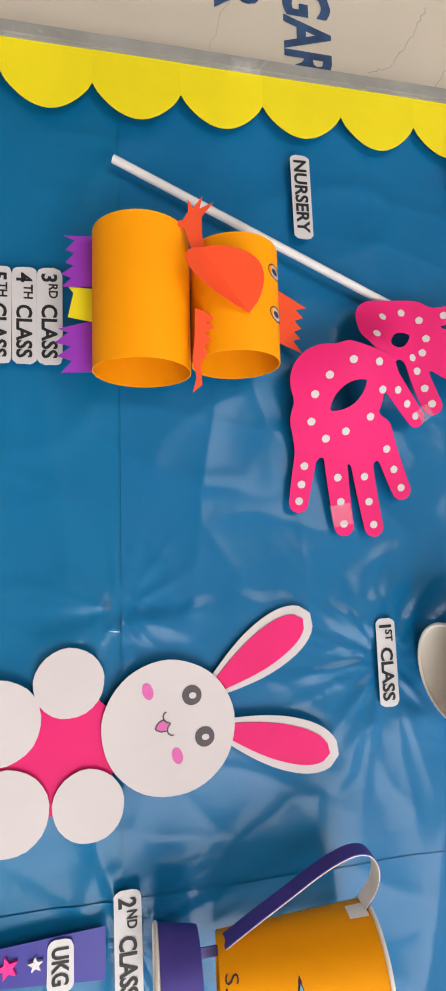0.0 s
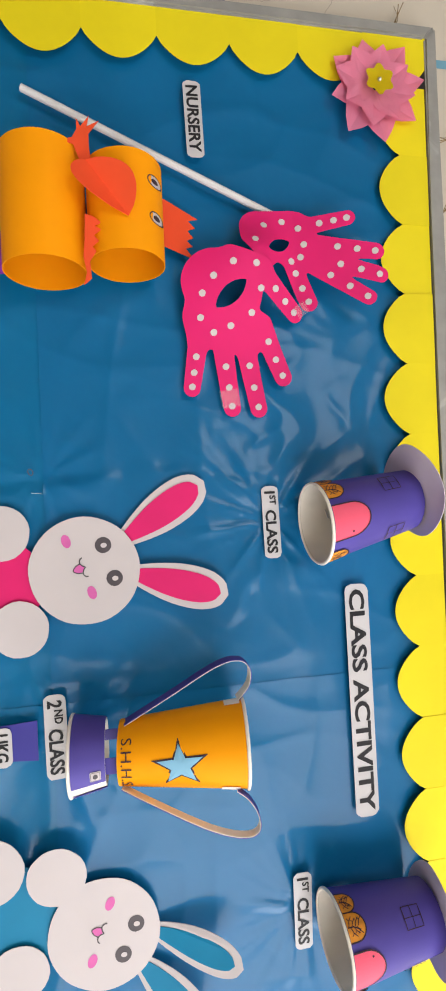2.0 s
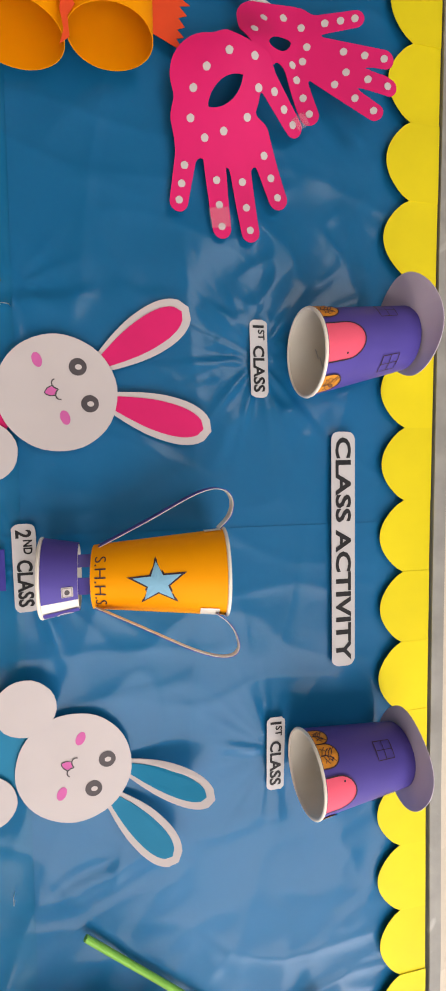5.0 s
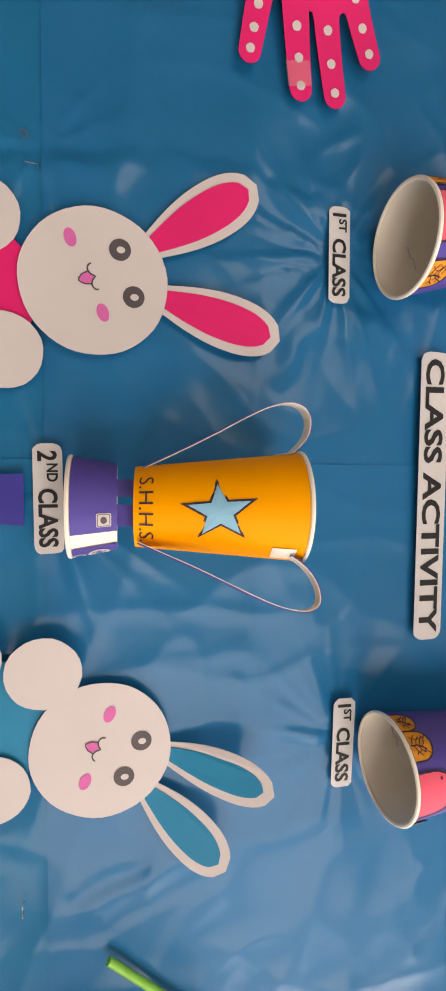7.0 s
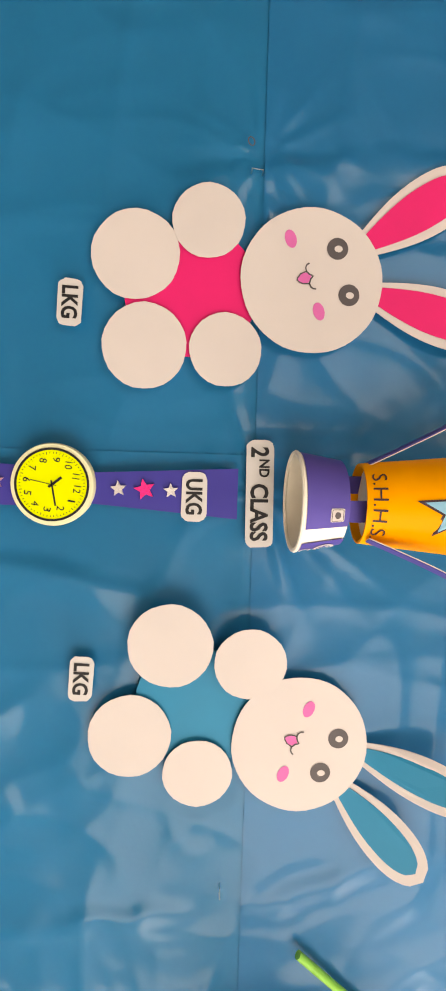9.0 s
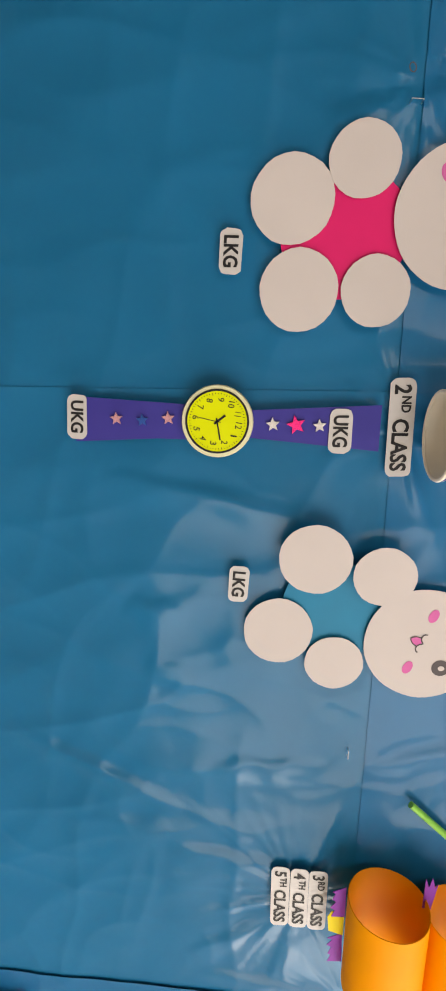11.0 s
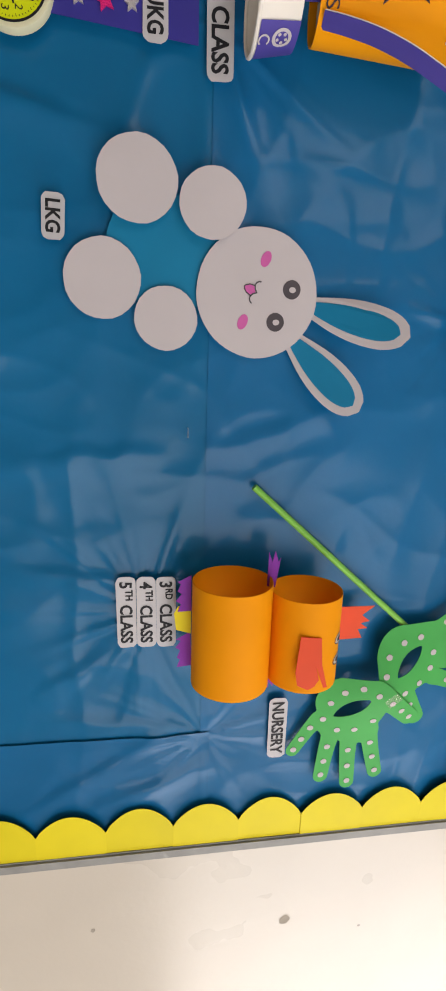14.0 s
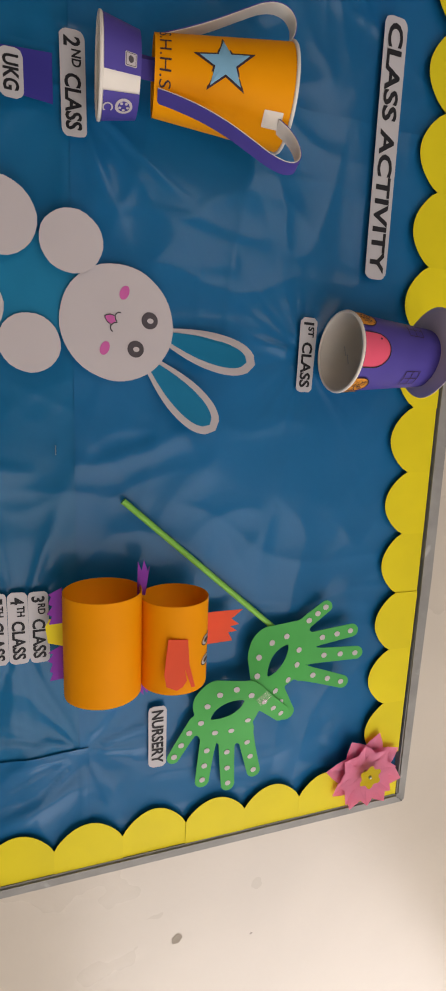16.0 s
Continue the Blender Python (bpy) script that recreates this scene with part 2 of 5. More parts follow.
def leaf(base, tip, width, grow=0.0, n=22, root=0.42):
    """A rabbit's ear: narrow at its root, widest past the middle."""
    bx, bz = base
    dx, dz = tip[0] - bx, tip[1] - bz
    length = math.hypot(dx, dz)
    ux, uz = dx / length, dz / length
    left, right = [], []
    for i in range(n + 1):
        s = i / n
        m = 0.60
        k = root + (1 - root) * math.sin(math.pi / 2 * s / m) if s < m else math.sqrt(max(0.0, 1 - ((s - m) / (1 - m)) ** 2.4))
        w = max(width / 2 * k + grow, 0.0004)
        d = s * (length + grow)
        left.append((bx + ux * d - uz * w, bz + uz * d + ux * w))
        right.append((bx + ux * d + uz * w, bz + uz * d - ux * w))
    return left + right[::-1]


def flat(y):
    return lambda u, v, off=0.0: (u, y - off, v)


def stroke(bm, pts, width, surf, off=0.0004, closed=False, rows=3):
    """A drawn line of some width on a surface."""
    pts = list(pts) + ([pts[0]] if closed else [])
    fine = []
    for (a, b), (c, d) in zip(pts, pts[1:]):
        for k in range(rows):
            fine.append((a + (c - a) * k / rows, b + (d - b) * k / rows))
    fine.append(pts[-1])
    prev = None
    for i, (u, v) in enumerate(fine):
        p, q = fine[max(i - 1, 0)], fine[min(i + 1, len(fine) - 1)]
        du, dv = q[0] - p[0], q[1] - p[1]
        m = math.hypot(du, dv) or 1
        nu, nv = -dv / m * width / 2, du / m * width / 2
        cur = (bm.verts.new(surf(u + nu, v + nv, off)), bm.verts.new(surf(u - nu, v - nv, off)))
        if prev:
            bm.faces.new((prev[0], prev[1], cur[1], cur[0]))
        prev = cur


def patch(bm, pts, surf, off=0.0003, rings=4):
    """A star-shaped sheet that follows a surface."""
    cu, cv = sum(p[0] for p in pts) / len(pts), sum(p[1] for p in pts) / len(pts)
    mid = bm.verts.new(surf(cu, cv, off))
    last = None
    for k in range(1, rings + 1):
        cur = [bm.verts.new(surf(cu + (u - cu) * k / rings, cv + (v - cv) * k / rings, off)) for u, v in pts]
        for i in range(len(cur)):
            j = (i + 1) % len(cur)
            bm.faces.new((mid, cur[i], cur[j]) if last is None else (last[i], cur[i], cur[j], last[j]))
        last = cur


def cone(cx, cy, z0, z1, r0, r1, lean=0.0):
    """Surface of an upright cup: u is the length round it from its front, v the height from z0 up."""
    def surf(u, v, off=0.0):
        k = v / (z1 - z0)
        r = r0 + (r1 - r0) * k
        a = u / max(r0, r1)
        return (cx + lean * k + (r + off) * math.sin(a), cy - (r + off) * math.cos(a), z0 + v)
    return surf


def lathe(bm, rings, n=40, squash=1.0):
    """Rings of (x, y, z, radius) round an upright axis, joined one to the next."""
    last = None
    for x, y, z, r in rings:
        cur = [bm.verts.new((x + r * math.sin(2 * math.pi * i / n), y - squash * r * math.cos(2 * math.pi * i / n), z)) for i in range(n)]
        if last:
            for i in range(n):
                j = (i + 1) % n
                bm.faces.new((last[i], last[j], cur[j], cur[i]))
        last = cur
    return last


def ribbon(bm, path, across, thick, steps=6):
    """A strip of card along a smooth path, its width along the vector across."""
    p = [Vector(q) for q in path]
    pts = []
    for i in range(len(p) - 1):
        a, b, c, d = p[max(i - 1, 0)], p[i], p[i + 1], p[min(i + 2, len(p) - 1)]
        for k in range(steps):
            t = k / steps
            pts.append(0.5 * ((2 * b) + (c - a) * t + (2 * a - 5 * b + 4 * c - d) * t * t + (3 * b - a - 3 * c + d) * t ** 3))
    pts.append(p[-1])
    w = Vector(across) / 2
    last = None
    for i, q in enumerate(pts):
        tan = (pts[min(i + 1, len(pts) - 1)] - pts[max(i - 1, 0)]).normalized()
        nrm = tan.cross(w).normalized() * thick / 2
        cur = [bm.verts.new(q + s * w + e * nrm) for s, e in ((-1, -1), (1, -1), (1, 1), (-1, 1))]
        if last:
            for k in range(4):
                bm.faces.new((last[k], last[(k + 1) % 4], cur[(k + 1) % 4], cur[k]))
        else:
            bm.faces.new(cur)
        last = cur
    bm.faces.new(last[::-1])
    return bm


def rod(bm, a, b, r, n=12, hollow=False):
    a, b = Vector(a), Vector(b)
    d = (b - a).normalized()
    u = d.cross(Vector((0, 0.3, 1))).normalized()
    v = d.cross(u)
    rings = [(a, r), (b, r)] if not hollow else [(a + d * 0.02, r * 0.8), (a, r * 0.8), (a, r), (b, r), (b, r * 0.8), (b - d * 0.02, r * 0.8)]
    last = None
    for q, k in rings:
        cur = [bm.verts.new(q + k * (u * math.cos(2 * math.pi * i / n) + v * math.sin(2 * math.pi * i / n))) for i in range(n)]
        if last:
            for i in range(n):
                bm.faces.new((last[i], last[(i + 1) % n], cur[(i + 1) % n], cur[i]))
        elif not hollow:
            bm.faces.new(cur[::-1])
        last = cur
    if not hollow:
        bm.faces.new(last)
    return bm


def glyphs(text, bold=0.012):
    """The faces of a line of text with unit letter height, as vertices and polygons."""
    cu = bpy.data.curves.new("text", "FONT")
    cu.body, cu.size, cu.offset, cu.resolution_u = text, 1.0, bold, 3
    ob = new("text", cu)
    bpy.context.view_layer.update()
    me = bpy.data.meshes.new_from_object(ob.evaluated_get(bpy.context.evaluated_depsgraph_get()))
    vs = [(v.co.x, v.co.y) for v in me.vertices]
    fs = [tuple(p.vertices) for p in me.polygons]
    bpy.data.objects.remove(ob)
    bpy.data.curves.remove(cu)
    bpy.data.meshes.remove(me)
    return vs, fs


def lettering(bm, runs, surf, x0, x1, z0, z1, off=0.0003, turn=0.0, bold=0.022):
    """Runs of (text, size, raise) set one after another and fitted into a box on a surface."""
    vs, fs, pen = [], [], 0.0
    for text, size, up in runs:
        v, f = glyphs(text, bold)
        n = len(vs)
        lo, hi = min(p[0] for p in v), max(p[0] for p in v)
        pen += 0.22 if text[0] == " " else 0.0
        vs += [(pen + (p[0] - lo) * size, p[1] * size + up) for p in v]
        fs += [tuple(i + n for i in q) for q in f]
        pen += (hi - lo) * size + 0.10
    u0, u1 = min(p[0] for p in vs), max(p[0] for p in vs)
    w0, w1 = min(p[1] for p in vs), max(p[1] for p in vs)
    cx, cz = (x0 + x1) / 2, (z0 + z1) / 2
    made = []
    for u, w in vs:
        x, z = x0 + (u - u0) / (u1 - u0) * (x1 - x0) - cx, z0 + (w - w0) / (w1 - w0) * (z1 - z0) - cz
        made.append(bm.verts.new(surf(cx + x * math.cos(turn) - z * math.sin(turn), cz + x * math.sin(turn) + z * math.cos(turn), off)))
    for f in fs:
        if len(set(f)) > 2:
            try:
                bm.faces.new([made[i] for i in f])
            except ValueError:
                pass


# ---- the room ----
WALL_Y = 0.022
EAST, WEST, SOUTH, TOP = 2.75, -3.0, -1.75, 3.0
bm = bmesh.new()
box(bm, WEST - 0.2, EAST + 0.2, WALL_Y, WALL_Y + 0.2, 0, TOP)
north = solo("wall_north", bm, PLASTER, "cream painted plaster wall, stained and cracked", "wall", "structure")
bm = bmesh.new()
box(bm, WEST - 0.2, WEST, SOUTH, WALL_Y, 0, TOP)
solo("wall_west", bm, PLASTER, "cream painted plaster side wall", "wall", "structure")
bm = bmesh.new()
for y0, y1, z0, z1 in ((SOUTH, -1.25, 0, TOP), (-0.15, WALL_Y, 0, TOP), (-1.25, -0.15, 0, 1.42), (-1.25, -0.15, 2.68, TOP)):
    box(bm, EAST, EAST + 0.2, y0, y1, z0, z1)
solo("wall_east", bm, PLASTER, "cream painted plaster wall with a window opening", "wall", "structure")
bm = bmesh.new()
for x0, x1, z0, z1 in ((WEST - 0.2, -0.3, 0, TOP), (-0.3, 0.4, 0, 1.9), (-0.3, 0.4, 2.6, TOP), (0.4, 1.4, 0, TOP), (2.64, EAST + 0.2, 0, TOP), (1.4, 2.64, 2.75, TOP), (1.4, 2.64, 0, 0.95)):
    box(bm, x0, x1, SOUTH - 0.2, SOUTH, z0, z1)
solo("wall_south", bm, PLASTER, "unseen cream painted corridor wall with an added wide opening and a small window", "wall", "structure")
bm = bmesh.new()
box(bm, WEST - 0.2, EAST + 0.2, SOUTH - 0.2, WALL_Y + 0.2, -0.15, 0)
solo("floor", bm, FLOORM, "pale speckled mosaic floor", "floor", "structure")
bm = bmesh.new()
box(bm, WEST - 0.2, EAST + 0.2, SOUTH - 0.2, WALL_Y + 0.2, TOP, TOP + 0.15)
solo("ceiling", bm, CEILM, "white painted ceiling", "ceiling", "structure")
bm = bmesh.new()
box(bm, -60, 60, -80, 60, -0.4, -0.2)
solo("ground", bm, FLOORM, "dusty grey ground outside", "ground", "structure")

# joints and a panel low on the wall beside the board
JOINT = [(1.946, 0.60), (1.937, 0.916), (1.928, 1.216), (1.916, 1.40), (1.903, 1.537)]
# three nested strokes, paler outwards, give the dark joint a blurred edge
for lift, w, m, lab in ((0.0013, 0.0060, GROOVE, "dark joint in the plaster"), (0.0009, 0.015, DULLTAN, "dull tan edge along the joint"), (0.0006, 0.030, PALETAN, "pale tan outer edge round the joint")):
    bm = bmesh.new()
    stroke(bm, [(x + 0.0015 * math.sin(31 * z), z) for x, z in JOINT], w, flat(WALL_Y), lift, rows=12)
    part("wall_joint", bm, m, north, lab)
    if w < 0.03:
        bm = bmesh.new()
        stroke(bm, [(1.872, 1.540), (1.95, 1.550), (2.40, 1.590)], w * 1.05, flat(WALL_Y), lift + 0.0004, rows=14)
        part("wall_joint", bm, m, north, lab)
bm = bmesh.new()
stroke(bm, [(1.903, 1.537), (1.876, 1.72), (1.872, 1.80)], 0.006, flat(WALL_Y), 0.0006, rows=12)
part("wall_joint", bm, PANELPAINT, north)


def crack(pts, seed, w=0.0010):
    rng = random.Random(seed)
    line = []
    for (a, b), (c, d) in zip(pts, pts[1:]):
        for k in range(7):
            line.append((a + (c - a) * k / 7 + rng.uniform(-0.002, 0.002), b + (d - b) * k / 7 + rng.uniform(-0.002, 0.002)))
    bm = bmesh.new()
    stroke(bm, line + [pts[-1]], w, flat(WALL_Y), 0.0005, rows=1)
    part("crack", bm, CRACK, north, "hairline crack in the plaster")


crack([(-0.035, 1.72), (-0.045, 1.745), (-0.085, 1.775), (-0.12, 1.79)], 1)
crack([(-0.012, 1.555), (-0.05, 1.565), (-0.10, 1.585)], 2, 0.0007)
crack([(-0.02, 1.79), (-0.07, 1.82), (-0.06, 1.86), (-0.12, 1.88)], 3, 0.0008)
bm = bmesh.new()
lettering(bm, [("GAR", 1, 0)], flat(WALL_Y), -0.117, -0.018, 1.634, 1.684, 0.0006, 0.0, 0.028)
part("painted_letters", bm, LETTERBLUE, north, "dark blue letters painted by brush")
bm = bmesh.new()
lettering(bm, [("R", 1, 0)], flat(WALL_Y), -0.116, -0.078, 1.566, 1.613, 0.0006, 0.0, 0.028)
part("painted_letters", bm, LETTERBLUE, north, "dark blue letter painted by brush")
bm = bmesh.new()
stroke(bm, [(0.012, 1.918), (0.008, 2.25)], 0.010, flat(WALL_Y), 0.0006, rows=14)
part("painted_stripe", bm, STRIPE, north, "light blue painted line")
for i, (x, z, r) in enumerate(((1.68249, 1.5947, 0.007), (1.66, 1.35, 0.003), (1.71, 1.70, 0.002))):
    bm = bmesh.new()
    patch(bm, ring2(x, z, r, 18, 0.12, 40 + i), flat(WALL_Y), 0.0005, 2)
    part("smudge", bm, DULLTAN, north, "small dirty smudge")

# window and doorway surrounds
def window(name, at, label, bars):
    ob = thing(name, at, label, "window", kind="structure")
    for b in bars:
        bm = bmesh.new()
        box(bm, *b)
        part("frame_bar", bm, FRAMEM, ob)


E0, E1 = EAST + 0.10, EAST + 0.16
window("window_1", (EAST + 0.1, -0.65, 2.1), "brown painted window frame, unglazed", [
    (E0, E1, -1.25, -1.20, 1.42, 2.68), (E0, E1, -0.20, -0.15, 1.42, 2.68), (E0, E1, -1.20, -0.20, 1.42, 1.47), (E0, E1, -1.20, -0.20, 2.63, 2.68)])
S0, S1 = SOUTH - 0.16, SOUTH - 0.10
# this wide opening is unseen, added to house the main light
window("window_2", (2.02, SOUTH - 0.1, 1.85), "brown painted frame of a wide unglazed opening, unseen and added for light", [
    (1.40, 1.45, S0, S1, 0.95, 2.75), (2.59, 2.64, S0, S1, 0.95, 2.75), (1.45, 2.59, S0, S1, 0.95, 1.00), (1.45, 2.59, S0, S1, 2.70, 2.75)])
window("window_3", (0.05, SOUTH - 0.1, 2.25), "brown painted frame of a small unglazed window", [
    (-0.30, -0.26, S0, S1, 1.90, 2.60), (0.36, 0.40, S0, S1, 1.90, 2.60), (-0.26, 0.36, S0, S1, 1.90, 1.94), (-0.26, 0.36, S0, S1, 2.56, 2.60)])

# ---- the board ----
TOPZ, BOTZ = 1.912, 1.000
SEAM = 1.476


def right_edge(z):
    return 1.5265


board = thing("bulletin_board", (0.78, 0.01, BOTZ), "wall-mounted pin board covered in creased shiny blue chart paper", "bulletin board")
bm = cut([(-0.004, BOTZ + 0.004), (right_edge(BOTZ) - 0.004, BOTZ + 0.004), (right_edge(TOPZ) - 0.004, TOPZ - 0.009), (-0.004, TOPZ - 0.009)], 0.011, 0.0105)
part("backing", bm, BACKING, board)


def sag(x):
    """The top rail is not quite straight."""
    knots = ((-0.01, 0.003), (0.2, 0.0), (0.4, -0.002), (0.6, -0.004), (0.8, -0.005), (1.0, -0.005), (1.2, -0.002), (1.54, -0.002))
    for (xa, za), (xb, zb) in zip(knots, knots[1:]):
        if x <= xb:
            return za + (zb - za) * (x - xa) / (xb - xa)
    return -0.002


def rail(*outline):
    bm = bmesh.new()
    y0, y1 = -0.005, 0.0215
    f = [bm.verts.new((x, y0, z)) for x, z in outline]
    k = [bm.verts.new((x, y1, z)) for x, z in outline]
    bm.faces.new(f)
    bm.faces.new(k)
    for i in range(len(f)):
        j = (i + 1) % len(f)
        bm.faces.new((f[i], k[i], k[j], f[j]))
    bmesh.ops.bevel(bm, geom=bm.edges[:], offset=0.0022, segments=2, affect="EDGES")
    return part("frame_rail", bm, RAIL, board, "weathered grey aluminium rail")


W = 0.0145
XR0, XR1 = right_edge(BOTZ), right_edge(TOPZ)
XL = -0.0055
rail((XL, BOTZ), (XL + W, BOTZ + W), (XL + W, TOPZ - W + sag(XL + W)), (XL, TOPZ + sag(XL)))
BENDS = [0.2, 0.4, 0.6, 0.8, 1.0, 1.2]
rail((XL, TOPZ + sag(XL)), (XL + W, TOPZ - W + sag(XL + W)), *[(x, TOPZ - W + sag(x)) for x in BENDS],
     (XR1 - W, TOPZ - W + sag(XR1)), (XR1, TOPZ + sag(XR1)), *[(x, TOPZ + sag(x)) for x in BENDS[::-1]])
rail((XR1, TOPZ + sag(XR1)), (XR1 - W, TOPZ - W + sag(XR1)), (XR0 - W, BOTZ + W), (XR0, BOTZ))
rail((XR0, BOTZ), (XR0 - W, BOTZ + W), (XL + W, BOTZ + W), (XL, BOTZ))

PULLS = [(0.534, 1.70, 0.05), (0.935, 1.714, 0.04), (1.22, 1.42, 0.06), (0.73, 1.48, 0.05), (0.48, 1.475, 0.03), (1.37, 1.48, 0.05)]


# long creases: where each starts and ends on the board, and its height
CREASES = [
    (0.778, 1.250, 0.808, 1.397, 0.0040), (0.899, 1.249, 0.903, 1.297, 0.0030),
    (1.062, 1.342, 1.060, 1.429, 0.0030), (1.055, 1.490, 1.023, 1.582, 0.0030),
    (0.958, 1.269, 0.969, 1.302, 0.0020), (1.047, 1.139, 1.114, 1.277, 0.0040),
    (1.150, 1.183, 1.139, 1.270, 0.0020), (1.173, 1.296, 1.184, 1.388, 0.0030),
    (1.077, 1.291, 1.062, 1.359, 0.0020), (1.308, 1.314, 1.259, 1.390, 0.0030),
    (1.458, 1.288, 1.361, 1.437, 0.0035), (1.341, 1.327, 1.359, 1.465, 0.0030),
    (1.454, 1.368, 1.405, 1.482, 0.0030), (0.490, 1.645, 0.504, 1.690, 0.0030),
    (0.576, 1.708, 0.594, 1.745, 0.0030), (0.583, 1.686, 0.634, 1.653, 0.0030),
    (0.477, 1.562, 0.480, 1.630, 0.0020), (0.506, 1.418, 0.494, 1.469, 0.0030),
    (0.498, 1.472, 0.484, 1.544, 0.0030), (0.847, 1.441, 0.809, 1.398, 0.0030),
]


def ridges(x, z):
    """Height of the long pulled creases: a steep side and a gentle side, tapered at both ends."""
    d = 0.0
    for ax, az, bx, bz, h in CREASES:
        ux, uz = bx - ax, bz - az
        ln = math.hypot(ux, uz)
        ux, uz = ux / ln, uz / ln
        s = ((x - ax) * ux + (z - az) * uz) / ln
        if -0.15 < s < 1.15:
            w = (x - ax) * -uz + (z - az) * ux
            w += 0.006 * noise.noise(Vector((s * 3 + ax * 7, h * 900, bz * 5)))
            if abs(w) < 0.05:
                wide = 0.007 if w > 0 else 0.016
                d += h * math.exp(-(w / wide) ** 2) * max(0.0, math.sin(math.pi * (s + 0.15) / 1.3)) ** 0.8
    return d


def crumple(x, z):
    """Depth of the creases in the chart paper, behind the plane of the board."""
    v = Vector((x, z, 0.3))
    d = 0.0018 * noise.noise(v * 5.5) + 0.0009 * noise.noise(Vector((x * 7 + z * 9, z * 22 - x * 6, 1.7)))
    d += 0.0014 * (1 - abs(noise.noise(Vector((x * 9 - z * 6, z * 9 + x * 10, 5.1))))) ** 3
    d += 0.0013 * (1 - abs(noise.noise(Vector((x * 5 + z * 13, z * 11 - x * 3, 8.4))))) ** 5
    d += 0.0010 * (1 - abs(noise.noise(Vector((x * 16 - z * 5, z * 6 + x * 4, 2.9))))) ** 6
    rough = math.exp(-((x - 0.43) / 0.10) ** 2 - ((z - 1.735) / 0.085) ** 2)
    if rough > 0.02:
        bend = 0.3 * noise.noise(Vector((x * 11, z * 11, 4.4)))
        d += rough * (0.0055 * (1 - abs(noise.noise(Vector((x * 10 + bend, z * 13 - bend, 3.3))))) ** 4 - 0.0012)
        d += rough * 0.0022 * (1 - abs(noise.noise(Vector((x * 23 - z * 8, z * 19 + x * 9, 7.7))))) ** 4
    d += 0.0030 * (1 - abs(noise.noise(Vector((x * 15 + z * 4, z * 4.5 - x * 2, 6.2))))) ** 5 * math.exp(-((x - 1.02) / 0.22) ** 2 - ((z - 1.22) / 0.17) ** 2)
    for px, pz, r in PULLS:
        q = math.hypot(x - px, z - pz)
        if q < 4 * r:
            a = math.atan2(z - pz, x - px)
            n1 = noise.noise(Vector((1.7 * math.cos(a) + px * 9, 1.7 * math.sin(a), pz * 7)))
            n2 = noise.noise(Vector((3.1 * math.cos(a) + px * 5, 3.1 * math.sin(a), pz * 3)))
            d += (0.0030 * (1 - abs(n1)) ** 9 + 0.0018 * (1 - abs(n2)) ** 9) * math.exp(-(q / (1.7 * r)) ** 2) * min(1, q / (0.5 * r))
    return max(0.0088 - d - ridges(x, z), 0.0024)


def sheet(x0, x1, z0, z1, lift, label, nx, nz, slant=False, paper=BLUE):
    bm = bmesh.new()
    grid = []
    for j in range(nz + 1):
        z = z0 + (z1 - z0) * j / nz
        xe = right_edge(z) - 0.012 if slant else x1
        row = []
        for i in range(nx + 1):
            x = x0 + (xe - x0) * i / nx
            curl = 0.0012 * max(0, 1 - min(x - x0, z - z0, 1 if slant else x1 - x, z1 - z) / 0.02) * (0.5 + 0.5 * noise.noise(Vector((x * 20, z * 20, 9))))
            row.append(bm.verts.new((x, min(crumple(x, z) - lift - curl, 0.0104), z)))
        grid.append(row)
    for j in range(nz):
        for i in range(nx):
            bm.faces.new((grid[j][i], grid[j][i + 1], grid[j + 1][i + 1], grid[j + 1][i]))
    ob = part("blue_sheet", bm, paper, board, label)
    for p in ob.data.polygons:
        p.use_smooth = True
    return ob


sheet(0.003, 0.708, BOTZ + 0.012, SEAM + 0.006, 0.0, "creased glossy turquoise-blue chart paper", 200, 140, paper=TEALBLUE)
sheet(0.700, 1.372, BOTZ + 0.012, SEAM + 0.004, 0.0007, "creased glossy turquoise-blue chart paper", 200, 140, paper=TEALBLUE)
sheet(0.003, 0.706, SEAM, TOPZ - 0.016, 0.0011, "creased glossy blue chart paper", 200, 130)
sheet(0.701, 1.5, SEAM, TOPZ - 0.016, 0.0016, "creased glossy blue chart paper", 220, 130, True)
sheet(1.365, 1.5, BOTZ + 0.012, 1.486, 0.0028, "strip of blue chart paper with a lifted edge", 40, 140, True)


def staple(x, z, a, w=0.008):
    bm = bmesh.new()
    c, s = math.cos(radians(a)) * w / 2, math.sin(radians(a)) * w / 2
    rod(bm, (x - c, -0.0022, z - s), (x + c, -0.0022, z + s), 0.00032, 6)
    rod(bm, (x - c, -0.0022, z - s), (x - c, 0.004, z - s), 0.0005, 6)
    rod(bm, (x + c, -0.0022, z + s), (x + c, 0.004, z + s), 0.0005, 6)
    part("staple", bm, METAL, board, "thin steel staple")


for x, z, a in ((0.4965, 1.4704, 85), (1.0395, 1.4587, 0), 
                (1.4691, 1.6508, 85)):
    staple(x, z, a)


bm = bmesh.new()
stroke(bm, ring2(0.4761, 1.4655, 0.0030, 14, 0.15, 2, 0.0022), 0.0008, flat(0.0012), 0.0012, True, 1)
part("puncture", bm, GREYINK, board, "torn pinhole in the paper")


